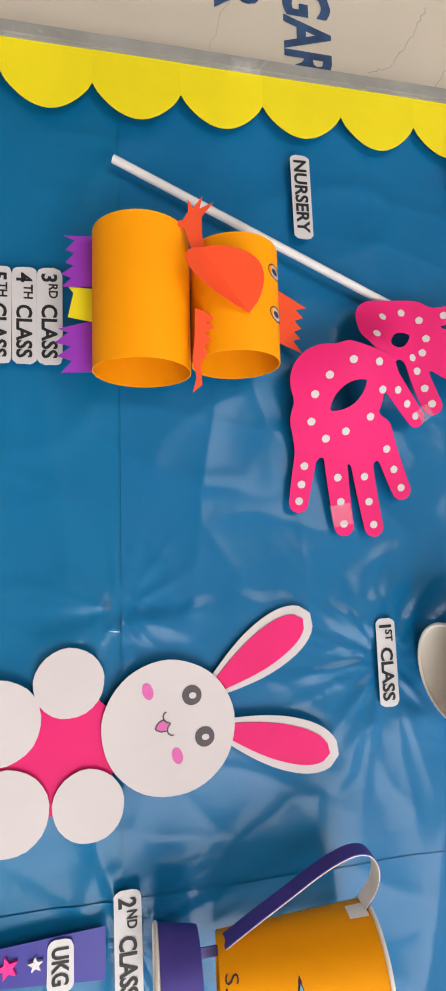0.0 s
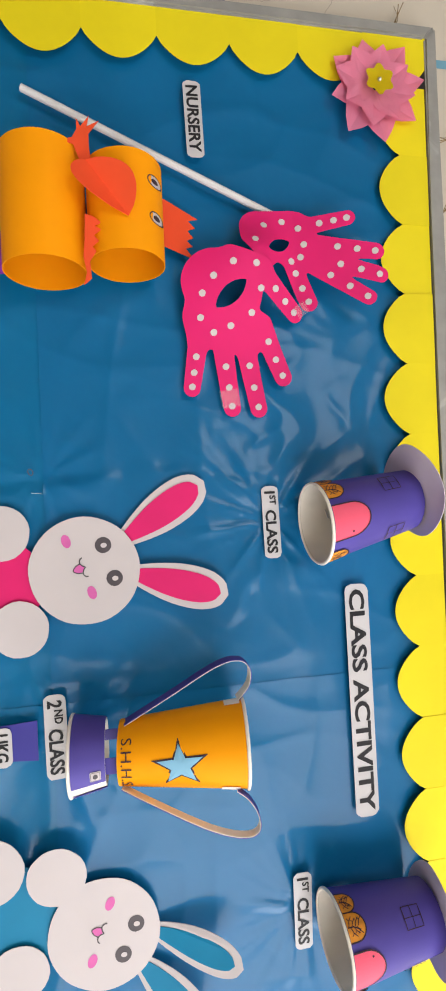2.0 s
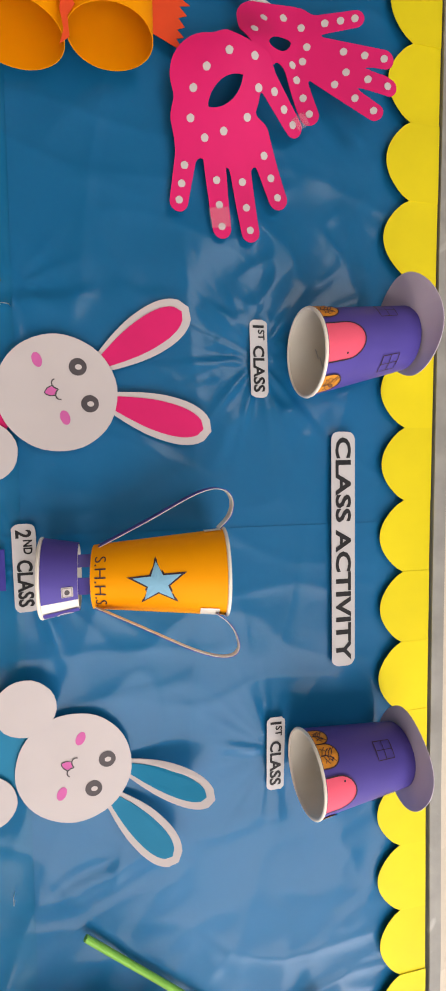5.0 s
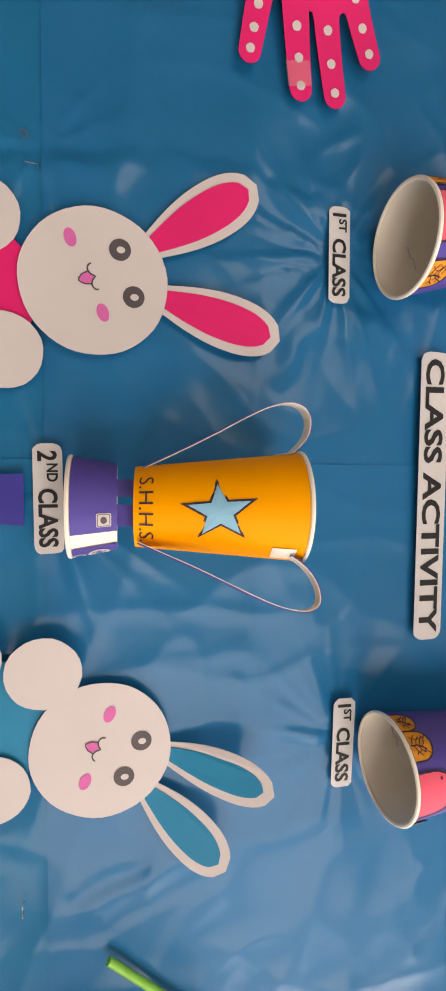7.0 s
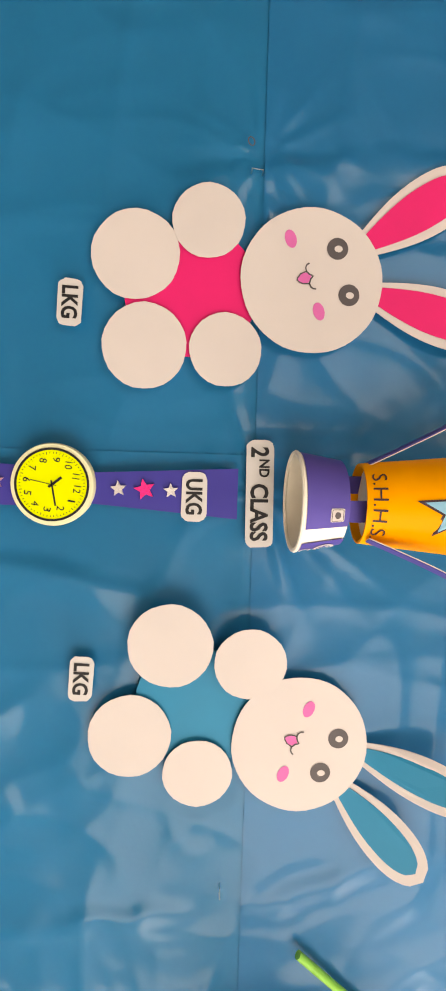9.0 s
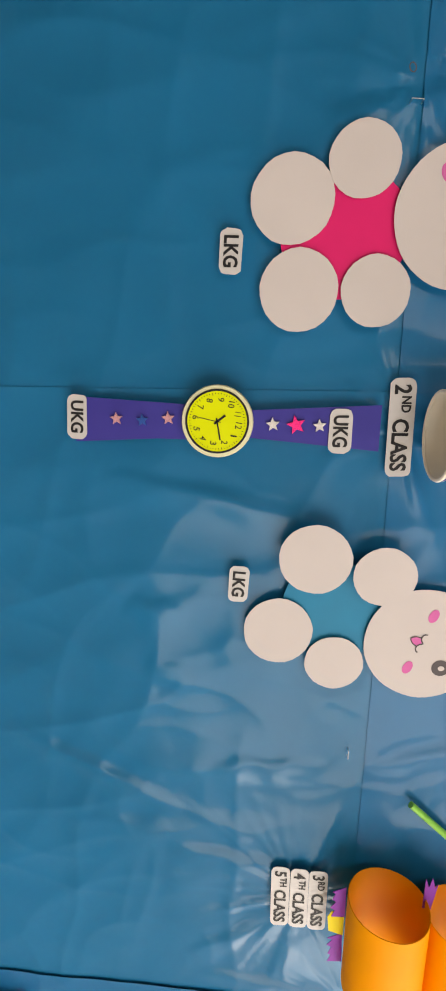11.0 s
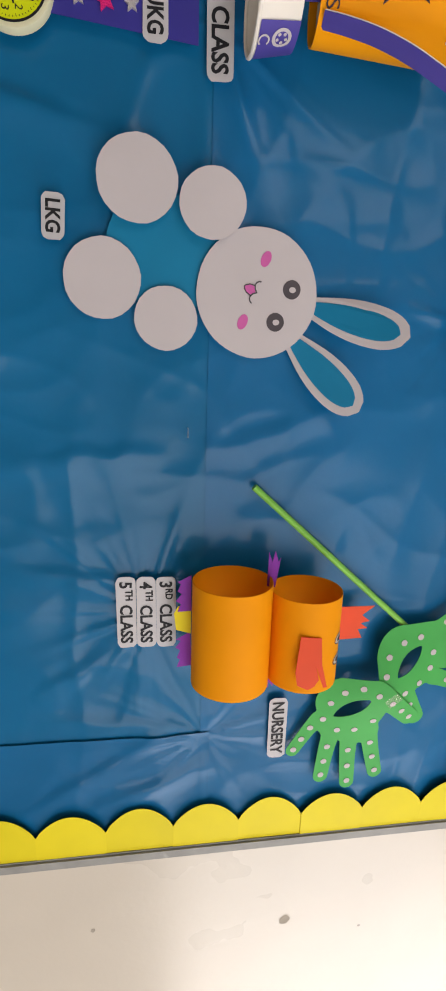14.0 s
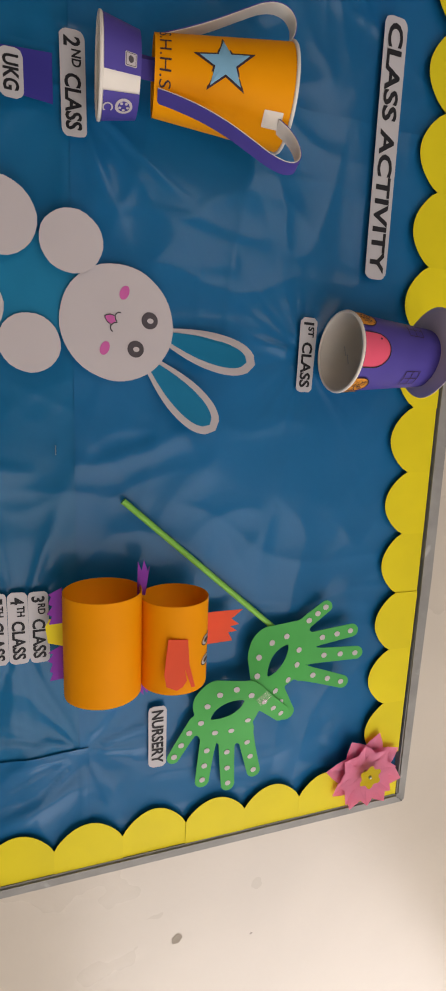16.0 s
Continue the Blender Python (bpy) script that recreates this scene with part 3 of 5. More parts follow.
# ---- scalloped border ----
def scallop(width, seed):
    """One lobe of the border, drawn along x and hanging down from z = 0."""
    rng = random.Random(seed)
    n, a, b = 18, 0.032 + rng.uniform(-0.001, 0.001), 0.027 + rng.uniform(-0.002, 0.002)
    pts = [(0.0, 0.0)] + [(width * i / n, -a - b * math.sin(math.pi * i / n) ** 0.75) for i in range(n + 1)] + [(width, 0.0)]
    return pts


def border(name_at, start, way, count, pitch, label, seed):
    ob = thing("scalloped_border", name_at, label, "paper border", "yellow scalloped borders")
    wx, wz = way
    nx, nz = wz, -wx
    for i in range(count):
        rng = random.Random(seed * 50 + i)
        lift = 0.0004 * (i % 2) + rng.uniform(0, 0.0009)
        px, pz = start[0] + wx * pitch * i, start[1] + wz * pitch * i
        pts = []
        for u, d in scallop(pitch + 0.0004, seed * 50 + i):
            x, z = px + wx * u - nx * d, pz + wz * u - nz * d
            pts.append((x, z + (sag(x) if abs(wx) > 0.5 and z > 1.5 else 0.0)))
        part("scallop", cut(pts, -0.0014 - lift, 0.0005), YELLOW, ob)
    return ob


border((0.03, -0.001, 1.43), (0.0065, 1.0080), (0, 1), 12, 0.0745, "bright yellow scalloped paper strip along the upright edge", 1)
border((0.75, -0.001, 1.87), (0.0645, 1.8965), (1, -0.002), 18, 0.0767, "bright yellow scalloped paper strip along the top edge", 2)
border((1.50, -0.001, 1.43), (1.5155, 1.8945), (0, -1), 12, 0.0745, "bright yellow scalloped paper strip, slightly faded", 3)
border((0.78, -0.001, 1.02), (1.4765, 1.0105), (-1, 0), 19, 0.0757, "bright yellow scalloped paper strip along the bottom edge", 4)


# ---- labels ----
def tag(runs, x0, x1, zc, h, turn=0.0, y=-0.0012, big=False, words=""):
    ob = thing("word_label", ((x0 + x1) / 2, y, zc), "white rounded paper label printed %s in bold black" % words, "label", "printed labels")
    t = radians(turn)
    seed = int(x0 * 9999 + zc * 777)
    part("paper", cut(rounded(x0, x1, zc - h / 2, zc + h / 2, h * 0.3, t, 0.0004, seed), y, 0.0005), LABEL, ob)
    bm = bmesh.new()
    m = 0.0058 if big else 0.0050
    lettering(bm, runs, flat(y), x0 + m, x1 - m, zc - h * 0.335, zc + h * 0.335, 0.00035, t, 0.030)
    part("lettering", bm, BLACK, ob, "bold black capitals")
    return ob


def class_tag(num, suffix, x0, x1, zc, h, turn=0.0, y=-0.0012):
    words = num + suffix + " CLASS"
    runs = [(num, 1.0, 0.0), (suffix, 0.58, 0.33), (" CLASS", 1.0, 0.0)]
    return tag(runs, x0, x1, zc, h, turn, y, words=words)


tag([("NURSERY", 1, 0)], 0.081, 0.160, 1.638, 0.0185, 1.5, words="NURSERY")
tag([("NURSERY", 1, 0)], 1.3245, 1.401, 1.5605, 0.0205, 0.5, words="NURSERY")
class_tag("1", "ST", 0.499, 0.573, 1.7000, 0.0180, 0.8)
class_tag("1", "ST", 0.897, 0.974, 1.7145, 0.0190, -1.2)
class_tag("2", "ND", 0.689, 0.769, 1.4795, 0.0210, 0.8)
for x, z, t, w in ((0.2055, 1.4215, 0.5, 0.0798), (1.1785, 1.4392, 0.3, 0.0758)):
    class_tag("3", "RD", x, x + w, z, 0.0192, t, -0.0024)
    class_tag("4", "TH", x, x + w, z - 0.0192, 0.0190, t, -0.0018)
    class_tag("5", "TH", x, x + w, z - 0.0385, 0.0190, t, -0.0012)
tag([("LKG", 1, 0)], 0.579, 0.612, 1.3390, 0.0175, -2, words="LKG")
tag([("LKG", 1, 0)], 0.853, 0.887, 1.3505, 0.0175, -3, words="LKG")
tag([("UKG", 1, 0)], 0.714, 0.750, 1.4310, 0.0185, 0, -0.0040, words="UKG")
tag([("UKG", 1, 0)], 0.7055, 0.7425, 1.2115, 0.0165, -3, -0.0040, words="UKG")
tag([("CLASS ACTIVITY", 1, 0)], 0.606, 0.851, 1.7895, 0.0260, 0.3, big=True, words="CLASS ACTIVITY")


# ---- rabbits ----
def rabbit(card, head, r, paws, ears, eyes, cheeks, mouth, turn, label, seed, ups, lifts=(0, 0, 0, 0)):
    ob = thing("paper_rabbit", (head[0], 0, head[1] - 0.1), label, "paper rabbit", "paper rabbits")
    hx, hz = head
    down = (-math.sin(turn), -math.cos(turn))
    bx, bz = sum(p[0] for p in paws) / 4, sum(p[1] for p in paws) / 4
    bx, bz = bx + (hx - bx) * 0.1, bz + (hz - bz) * 0.1
    part("torso", cut(ring2(bx, bz, 0.045, 40, 0.01, seed, 0.049, -turn), 0.0008, 0.0006), card, ob, "coloured paper belly")
    for i, (x, z, pr) in enumerate(paws):
        lean = random.Random(seed + i).uniform(-0.02, 0.02)
        part("paw", cut(ring2(x, z, pr * 0.975, 26, 0.010, seed + i), -0.0010 - 0.0004 * i - lifts[i], 0.0006, tilt=lambda u, v, x=x, k=lean: (u - x) * k), WHITE, ob)
    for i, (b, t, w) in enumerate(ears):
        d = Vector((t[0] - b[0], t[1] - b[1])).normalized()

        def rise(u, v, b=b, d=d, up=ups[i], ln=math.hypot(t[0] - b[0], t[1] - b[1])):
            return -up * max(0, ((u - b[0]) * d.x + (v - b[1]) * d.y) / ln) ** 1.2
        ear = part("ear", cut(leaf(b, t, w), 0.0002 - 0.0004 * i, 0.0006, tilt=rise), WHITE, ob, "white paper ear")
        inner_b = (b[0] + d.x * 0.004, b[1] + d.y * 0.004)
        inner_t = (t[0] - d.x * 0.008, t[1] - d.y * 0.008)
        part("inner_ear", cut(leaf(inner_b, inner_t, w - 0.013), -0.0006 - 0.0004 * i, 0.0004, tilt=rise), card, ear, "coloured paper lining")
    hd = part("head", cut(ring2(hx, hz, r, 48, 0.005, seed + 9), -0.0026, 0.0006), WHITE, ob, "round white paper face")
    y = flat(-0.0026)
    for i, (x, z) in enumerate(eyes):
        bm = bmesh.new()
        patch(bm, ring2(x, z, 0.0078, 28), y, 0.0003, 2)
        eye = part("eye", bm, GREYINK, hd, "printed dark grey eye")
        bm = bmesh.new()
        patch(bm, ring2(x + 0.0002, z + 0.0006, 0.0024, 16, 0, 0, 0.003), y, 0.0006, 2)
        part("highlight", bm, WHITE, hd)
    for x, z, a in cheeks:
        bm = bmesh.new()
        patch(bm, ring2(x, z, 0.0066, 24, 0, 0, 0.0042, a), y, 0.0003, 2)
        part("cheek", bm, CHEEK, hd, "mauve printed cheek")
    mx, mz = mouth
    c, s = math.cos(turn), math.sin(turn)

    def put(u, v):
        return (mx + u * c + v * s, mz - u * s + v * c)
    bm = bmesh.new()
    patch(bm, [put(0.0046 * math.cos(a) * (1 if math.sin(a) < 0 else 0.75), 0.0072 * math.sin(a) * (1 if math.sin(a) < 0 else 0.45)) for a in [2 * math.pi * i / 24 for i in range(24)]], y, 0.0003, 2)
    part("tongue", bm, CHEEK, hd, "mauve printed mouth")
    bm = bmesh.new()
    stroke(bm, [put(-0.0095, 0.0045), put(-0.0088, 0.0024), put(-0.0070, 0.0010), put(-0.0046, 0.0008), put(-0.0020, 0.0022), put(0, 0.0048), put(0.0020, 0.0022), put(0.0046, 0.0008), put(0.0070, 0.0010), put(0.0088, 0.0024), put(0.0095, 0.0045)], 0.0011, y, 0.0005)
    stroke(bm, [put(-0.0046, 0.001), put(-0.0036, -0.0038), put(-0.0014, -0.0066), put(0, -0.0074), put(0.0014, -0.0066), put(0.0036, -0.0038), put(0.0046, 0.001)], 0.0009, y, 0.0005)
    part("mouth_line", bm, GREYINK, hd)
    return ob


rabbit(PINK, (0.5727, 1.5125), 0.0520, ((0.5594, 1.3849, 0.0325), (0.5334, 1.4366, 0.0270), (0.6238, 1.3923, 0.0315), (0.6244, 1.4509, 0.0272)),
       (((0.5446, 1.551), (0.4905, 1.6315), 0.042), ((0.5791, 1.5577), (0.6065, 1.6510), 0.042)),
       ((0.5492, 1.5303), (0.5818, 1.54)), ((0.5439, 1.4958, 0.3), (0.5944, 1.5182, 0.3)), (0.5707, 1.5085), radians(-17),
       "white paper rabbit with a pink belly and pink ears", 11, (0.001, 0.004))
rabbit(TEAL, (0.9199, 1.5165), 0.0525, ((0.8417, 1.4166, 0.0322), (0.8549, 1.4761, 0.0275), (0.9136, 1.3871, 0.0322), (0.9427, 1.4388, 0.0270)),
       (((0.927, 1.563), (0.9520, 1.6440), 0.036), ((0.9549, 1.549), (1.0165, 1.6100), 0.038)),
       ((0.915, 1.5463), (0.9419, 1.5332)), ((0.892, 1.5226, -0.4), (0.9428, 1.5044, -0.4)), (0.9169, 1.5115), radians(24),
       "white paper rabbit with a turquoise belly and ears", 23, (0.033, 0.020), (0.008, 0.008, 0, 0))


# ---- masks cut out as two joined palms ----
def capsule(px, pz, a, b, r0, r1):
    ax, az = a
    dx, dz = b[0] - ax, b[1] - az
    t = np.clip(((px - ax) * dx + (pz - az) * dz) / (dx * dx + dz * dz), 0, 1)
    return np.hypot(px - ax - t * dx, pz - az - t * dz) - (r0 + (r1 - r0) * t)


def palm_shape(discs, fingers, hole, half):
    def f(px, pz):
        d = None
        for a, b, r0, r1 in discs + [(a, b, r * 1.16, r) for a, b, r in fingers]:
            e = capsule(px, pz, a, b, r0, r1)
            if d is None:
                d = e
            else:
                k = 0.0042
                h = np.clip(0.5 + 0.5 * (d - e) / k, 0, 1)
                d = d + (e - d) * h - k * h * (1 - h)
        (ax, az), (bx, bz) = hole
        mx, mz, dx, dz = (ax + bx) / 2, (az + bz) / 2, bx - ax, bz - az
        ln = math.hypot(dx, dz)
        ux, uz = dx / ln, dz / ln
        rad = (ln * ln / 4 + half * half) / (2 * half)
        off = rad - half
        lens = np.maximum(np.hypot(px - mx - uz * off, pz - mz + ux * off), np.hypot(px - mx + uz * off, pz - mz - ux * off)) - rad
        return np.maximum(d, -lens)
    return f


def contour_sheet(f, x0, x1, z0, z1, step, bend, thick):
    """A flat shape given by a distance function, cut from card and bent."""
    nx, nz = int((x1 - x0) / step) + 1, int((z1 - z0) / step) + 1
    xs, zs = x0 + step * np.arange(nx + 1), z0 + step * np.arange(nz + 1)
    val = f(*np.meshgrid(xs, zs, indexing="ij"))
    bm, made = bmesh.new(), {}

    def vert(key, x, z):
        if key not in made:
            made[key] = bm.verts.new((x, bend(x, z), z))
        return made[key]
    for i in range(nx):
        for j in range(nz):
            cs = [(i, j), (i + 1, j), (i + 1, j + 1), (i, j + 1)]
            vs = [val[c] for c in cs]
            if min(vs) > 0:
                continue
            poly = []
            for k in range(4):
                a, b = cs[k], cs[(k + 1) % 4]
                va, vb = vs[k], vs[(k + 1) % 4]
                if va <= 0:
                    poly.append(vert(a, xs[a[0]], zs[a[1]]))
                if (va <= 0) != (vb <= 0):
                    t = min(max(va / (va - vb), 0.04), 0.96)
                    poly.append(vert((min(a, b), max(a, b)), xs[a[0]] + t * (xs[b[0]] - xs[a[0]]), zs[a[1]] + t * (zs[b[1]] - zs[a[1]])))
            if len(poly) > 2:
                bm.faces.new(poly)
    ext = bmesh.ops.extrude_face_region(bm, geom=bm.faces[:])
    for v in ext["geom"]:
        if isinstance(v, bmesh.types.BMVert):
            v.co.y += thick
    return bm


DOT = bpy.data.meshes.new("dot")
bm = cut(ring2(0, 0, 0.0034, 14, 0.03, 5), 0, 0.0003)
bm.to_mesh(DOT)
bm.free()
DOT.materials.append(WHITE)


def palm_mask(card, palms, label, at):
    ob = thing("palm_mask", at, label, "paper mask", "masks on sticks")
    for discs, fingers, hole, half, bend, extra in palms:
        allp = [p for a, b, *_ in discs + fingers for p in (a, b)]
        x0, x1 = min(p[0] for p in allp) - 0.055, max(p[0] for p in allp) + 0.055
        z0, z1 = min(p[1] for p in allp) - 0.055, max(p[1] for p in allp) + 0.055
        leafo = part("palm_cutout", contour_sheet(palm_shape(discs, fingers, hole, half), x0, x1, z0, z1, 0.0022, bend, 0.0007), card, ob, smooth=True)
        spots = list(extra)
        for (ax, az), (bx, bz), r in fingers:
            for s in (0.30, 0.65, 0.97):
                spots.append((ax + (bx - ax) * s, az + (bz - az) * s))
        for x, z in spots:
            d = new("dot", DOT)
            d.parent = leafo
            e = 0.002
            gx, gz = (bend(x + e, z) - bend(x - e, z)) / (2 * e), (bend(x, z + e) - bend(x, z - e)) / (2 * e)
            nrm = Vector((gx, -1, gz)).normalized()
            o = ORIGIN[ob.name]
            rot = Vector((0, -1, 0)).rotation_difference(nrm).to_matrix().to_4x4()
            d.matrix_local = Matrix.Translation(Vector((x, bend(x, z) - 0.0006, z)) - o) @ rot
    return ob


def gauss(x, z, cx, cz, w):
    return math.exp(-((x - cx) ** 2 + (z - cz) ** 2) / (w * w))


A1 = ([((0.298, 1.641), (0.341, 1.6385), 0.022, 0.0170), ((0.2952, 1.6440), (0.3072, 1.6615), 0.028, 0.034), ((0.2860, 1.6643), (0.2859, 1.6948), 0.021, 0.012), ((0.3266, 1.6404), (0.3428, 1.6807), 0.023, 0.023), ((0.3307, 1.6357), (0.3443, 1.6361), 0.018, 0.016)],
      [((0.3535, 1.6312), (0.3977, 1.6238), 0.0085), ((0.3589, 1.6564), (0.4180, 1.6641), 0.0088), ((0.3572, 1.6795), (0.4192, 1.6917), 0.0088), ((0.3372, 1.6966), (0.3869, 1.7188), 0.0092), ((0.2942, 1.7003), (0.3240, 1.7314), 0.0088)],
      ((0.3212, 1.6489), (0.2967, 1.6791)), 0.0085,
      lambda x, z: -0.004 - 0.030 * gauss(x, z, 0.266, 1.678, 0.075),
      [(0.281, 1.666), (0.293, 1.647), (0.308, 1.636), (0.330, 1.634), (0.344, 1.647), (0.338, 1.664), (0.326, 1.685), (0.304, 1.694), (0.282, 1.689)])
A2 = ([((0.2395, 1.6954), (0.2393, 1.7320), 0.019, 0.022), ((0.2526, 1.7177), (0.2569, 1.7387), 0.022, 0.022), ((0.2508, 1.6943), (0.2695, 1.7012), 0.018, 0.012)],
      [((0.2339, 1.7482), (0.2287, 1.7884), 0.0075), ((0.2544, 1.7608), (0.2654, 1.8150), 0.0082), ((0.2700, 1.7625), (0.2896, 1.8187), 0.0078), ((0.2756, 1.7534), (0.3118, 1.8058), 0.0075), ((0.2694, 1.7292), (0.3135, 1.7468), 0.0085)],
      ((0.2635, 1.7037), (0.2499, 1.7295)), 0.0065,
      lambda x, z: -0.013 - 0.018 * gauss(x, z, 0.268, 1.688, 0.03) - 0.020 * min(1, max(0, (z - 1.735) / 0.08)),
      [(0.236, 1.702), (0.230, 1.722), (0.236, 1.739), (0.256, 1.690), (0.253, 1.744), (0.266, 1.740), (0.271, 1.730)])
palm_mask(PINK, [A1, A2], "deep pink card mask of two palms with white dots", (0.30, 0, 1.62))
B1 = ([((1.3261, 1.6249), (1.3359, 1.6427), 0.026, 0.031), ((1.3163, 1.6282), (1.3109, 1.6594), 0.022, 0.016), ((1.3555, 1.6208), (1.3632, 1.6518), 0.018, 0.020)],
      [((1.3481, 1.6035), (1.3910, 1.5786), 0.0075), ((1.3706, 1.6195), (1.4287, 1.6137), 0.0085), ((1.3746, 1.6410), (1.4400, 1.6461), 0.0085), ((1.3657, 1.6618), (1.4282, 1.6787), 0.0085), ((1.3133, 1.6683), (1.3503, 1.7072), 0.0105)],
      ((1.3449, 1.6193), (1.3184, 1.6560)), 0.0085,
      lambda x, z: -0.004 - 0.020 * gauss(x, z, 1.308, 1.672, 0.06),
      [(1.312, 1.628), (1.305, 1.646), (1.313, 1.663), (1.327, 1.615), (1.349, 1.609), (1.364, 1.626), (1.363, 1.645), (1.349, 1.663)])
B2 = ([((1.2667, 1.6875), (1.2826, 1.7033), 0.026, 0.030), ((1.2598, 1.6884), (1.2568, 1.7187), 0.021, 0.021), ((1.2742, 1.6779), (1.2980, 1.6772), 0.018, 0.015)],
      [((1.2438, 1.7285), (1.2203, 1.7578), 0.0075), ((1.2620, 1.7397), (1.2526, 1.7926), 0.0085), ((1.2825, 1.7414), (1.2822, 1.8013), 0.0085), ((1.3019, 1.7300), (1.3196, 1.7857), 0.0085), ((1.2993, 1.6859), (1.3514, 1.7146), 0.0105)],
      ((1.2951, 1.6827), (1.2628, 1.7118)), 0.0085,
      lambda x, z: -0.008 - 0.014 * gauss(x, z, 1.308, 1.672, 0.045) - 0.008 * min(1, max(0, (z - 1.735) / 0.08)),
      [(1.253, 1.709), (1.258, 1.690), (1.272, 1.673), (1.292, 1.670), (1.272, 1.726), (1.290, 1.724), (1.306, 1.712)])
palm_mask(GREEN, [B1, B2], "green card mask of two palms with pale dots", (1.33, 0, 1.6))
tagged(solo("mask_stick", rod(bmesh.new(), (0.107, -0.0040, 1.4720), (0.2215, -0.0060, 1.7220), 0.0036, 14), STICK,
            "thin white plastic stick behind the pink mask", "stick", group="mask sticks", smooth=True))
tagged(solo("mask_stick", rod(bmesh.new(), (1.0893, -0.0030, 1.5215), (1.2575, -0.0030, 1.7102), 0.0033, 14), STRAW,
            "green plastic drinking straw behind the green mask", "straw", group="mask sticks", smooth=True))


TAPEM = mat("sticky_tape", (0.80, 0.55, 0.62), 0.15, 0.05, 80, 0.05, 800, sheen=0.5)
TAPEM.node_tree.nodes["Principled BSDF"].inputs["Alpha"].default_value = 0.11
for x, z, w, h, a, y in ((0.4085, 1.6615, 0.018, 0.019, 0.15, -0.0062), (0.3215, 1.7370, 0.012, 0.014, 0.6, -0.0185), (1.3150, 1.6760, 0.016, 0.011, 2.2, -0.0300)):
    bm = cut(rounded(x - w / 2, x + w / 2, z - h / 2, z + h / 2, 0.0006, a, 0.0003, 3), y, 0.0001)
    solo("sticky_tape", bm, TAPEM, "small piece of clear sticky tape on the mask", "tape", group="pieces of tape")


# ---- hens made of two paper tubes ----
def tube(x0, x1, zc, yc, r, rz, skew=0.0):
    """A rolled strip of card lying along x: open at both ends."""
    bm = bmesh.new()
    n, t, last = 44, 0.0007, None
    for x, k in ((x0, r - t), (x0, r), (x0 + (x1 - x0) * 0.33, r), (x0 + (x1 - x0) * 0.67, r), (x1, r), (x1, r - t), (x0, r - t)):
        cur = []
        for i in range(n):
            a = 2 * math.pi * i / n
            cur.append(bm.verts.new((x + skew * (1 - math.cos(a)) * r, yc - k * math.cos(a) * (1 + 0.02 * math.sin(2 * a)), zc + (k + rz - r) * math.sin(a))))
        if last:
            for i in range(n):
                bm.faces.new((last[i], last[(i + 1) % n], cur[(i + 1) % n], cur[i]))
        last = cur
    bmesh.ops.remove_doubles(bm, verts=bm.verts[:], dist=1e-6)
    return bm


def fringe(base, tip, width, teeth, seed, spread=1.0):
    """A torn paper fringe that starts at base and widens to jagged points at tip."""
    rng = random.Random(seed)
    bx, bz = base
    dx, dz = tip[0] - bx, tip[1] - bz
    ln = math.hypot(dx, dz)
    ux, uz = dx / ln, dz / ln
    pts = []

    def put(s, w):
        pts.append((bx + ux * s * ln - uz * w, bz + uz * s * ln + ux * w))
    put(0, width / 2)
    for i in range(teeth):
        w = width * spread * (0.5 - (i + 0.5) / teeth)
        put(rng.uniform(0.88, 1.05), w + width * spread * 0.32 / teeth + rng.uniform(-0.001, 0.001))
        if i < teeth - 1:
            put(rng.uniform(0.60, 0.74), w - width * spread * 0.45 / teeth)
    put(0, -width / 2)
    return pts


def eye_on(surf, u, v, parent):
    bm = bmesh.new()
    patch(bm, ring2(u, v, 0.0052, 20, 0, 0, 0.0062), surf, 0.0003, 2)
    e = part("eye", bm, WHITE, parent, "white paper eye ringed in black")
    bm = bmesh.new()
    stroke(bm, ring2(u, v, 0.0050, 18, 0, 0, 0.0060), 0.0009, surf, 0.0006, True, 1)
    part("eye_ring", bm, INK, parent)
    bm = bmesh.new()
    patch(bm, ring2(u + 0.0002, v, 0.0024, 12, 0, 0, 0.0029), surf, 0.0007, 1)
    part("pupil", bm, INK, parent)


def lying(zc, yc, r, rz):
    """Surface of a tube along x: u is x, v the height over its axis."""
    def surf(u, v, off=0.0):
        a = math.asin(max(-0.999, min(0.999, v / rz)))
        return (u, yc - (r + off) * math.cos(a), zc + (rz + off) * math.sin(a))
    return surf


def hen(body, head, eyes, label, at):
    ob = thing("paper_hen", at, label, "paper hen", "paper hens")
    bx0, bx1, bz, br, brz = body
    hx0, hx1, hz, hr, hrz = head
    part("body", tube(bx0, bx1, bz, -br - 0.001, br, brz), ORANGE, ob, "orange card tube", True)
    h = part("head", tube(hx0, hx1, hz, -hr - 0.003, hr, hrz), ORANGE, ob, "smaller orange card tube", True)
    for u, v in eyes:
        eye_on(lying(hz, -hr - 0.003, hr, hrz), u, v, h)
    return ob, h


hen_a, head_a = hen((0.1955, 0.3010, 1.4935, 0.0355, 0.0365), (0.2040, 0.2920, 1.5655, 0.0335, 0.0345), ((0.2265, 0.0262), (0.2590, 0.0268)),
                    "hen of two orange card tubes with a red beak", (0.248, 0, 1.44))
part("comb", cut([(0.203, 1.588), (0.207, 1.604), (0.226, 1.637), (0.228, 1.627), (0.235, 1.634), (0.238, 1.626), (0.245, 1.632), (0.248, 1.625), (0.254, 1.631), (0.256, 1.624), (0.267, 1.632), (0.254, 1.601), (0.252, 1.588)], -0.004, 0.0006), RED, hen_a, "zigzag red paper comb")
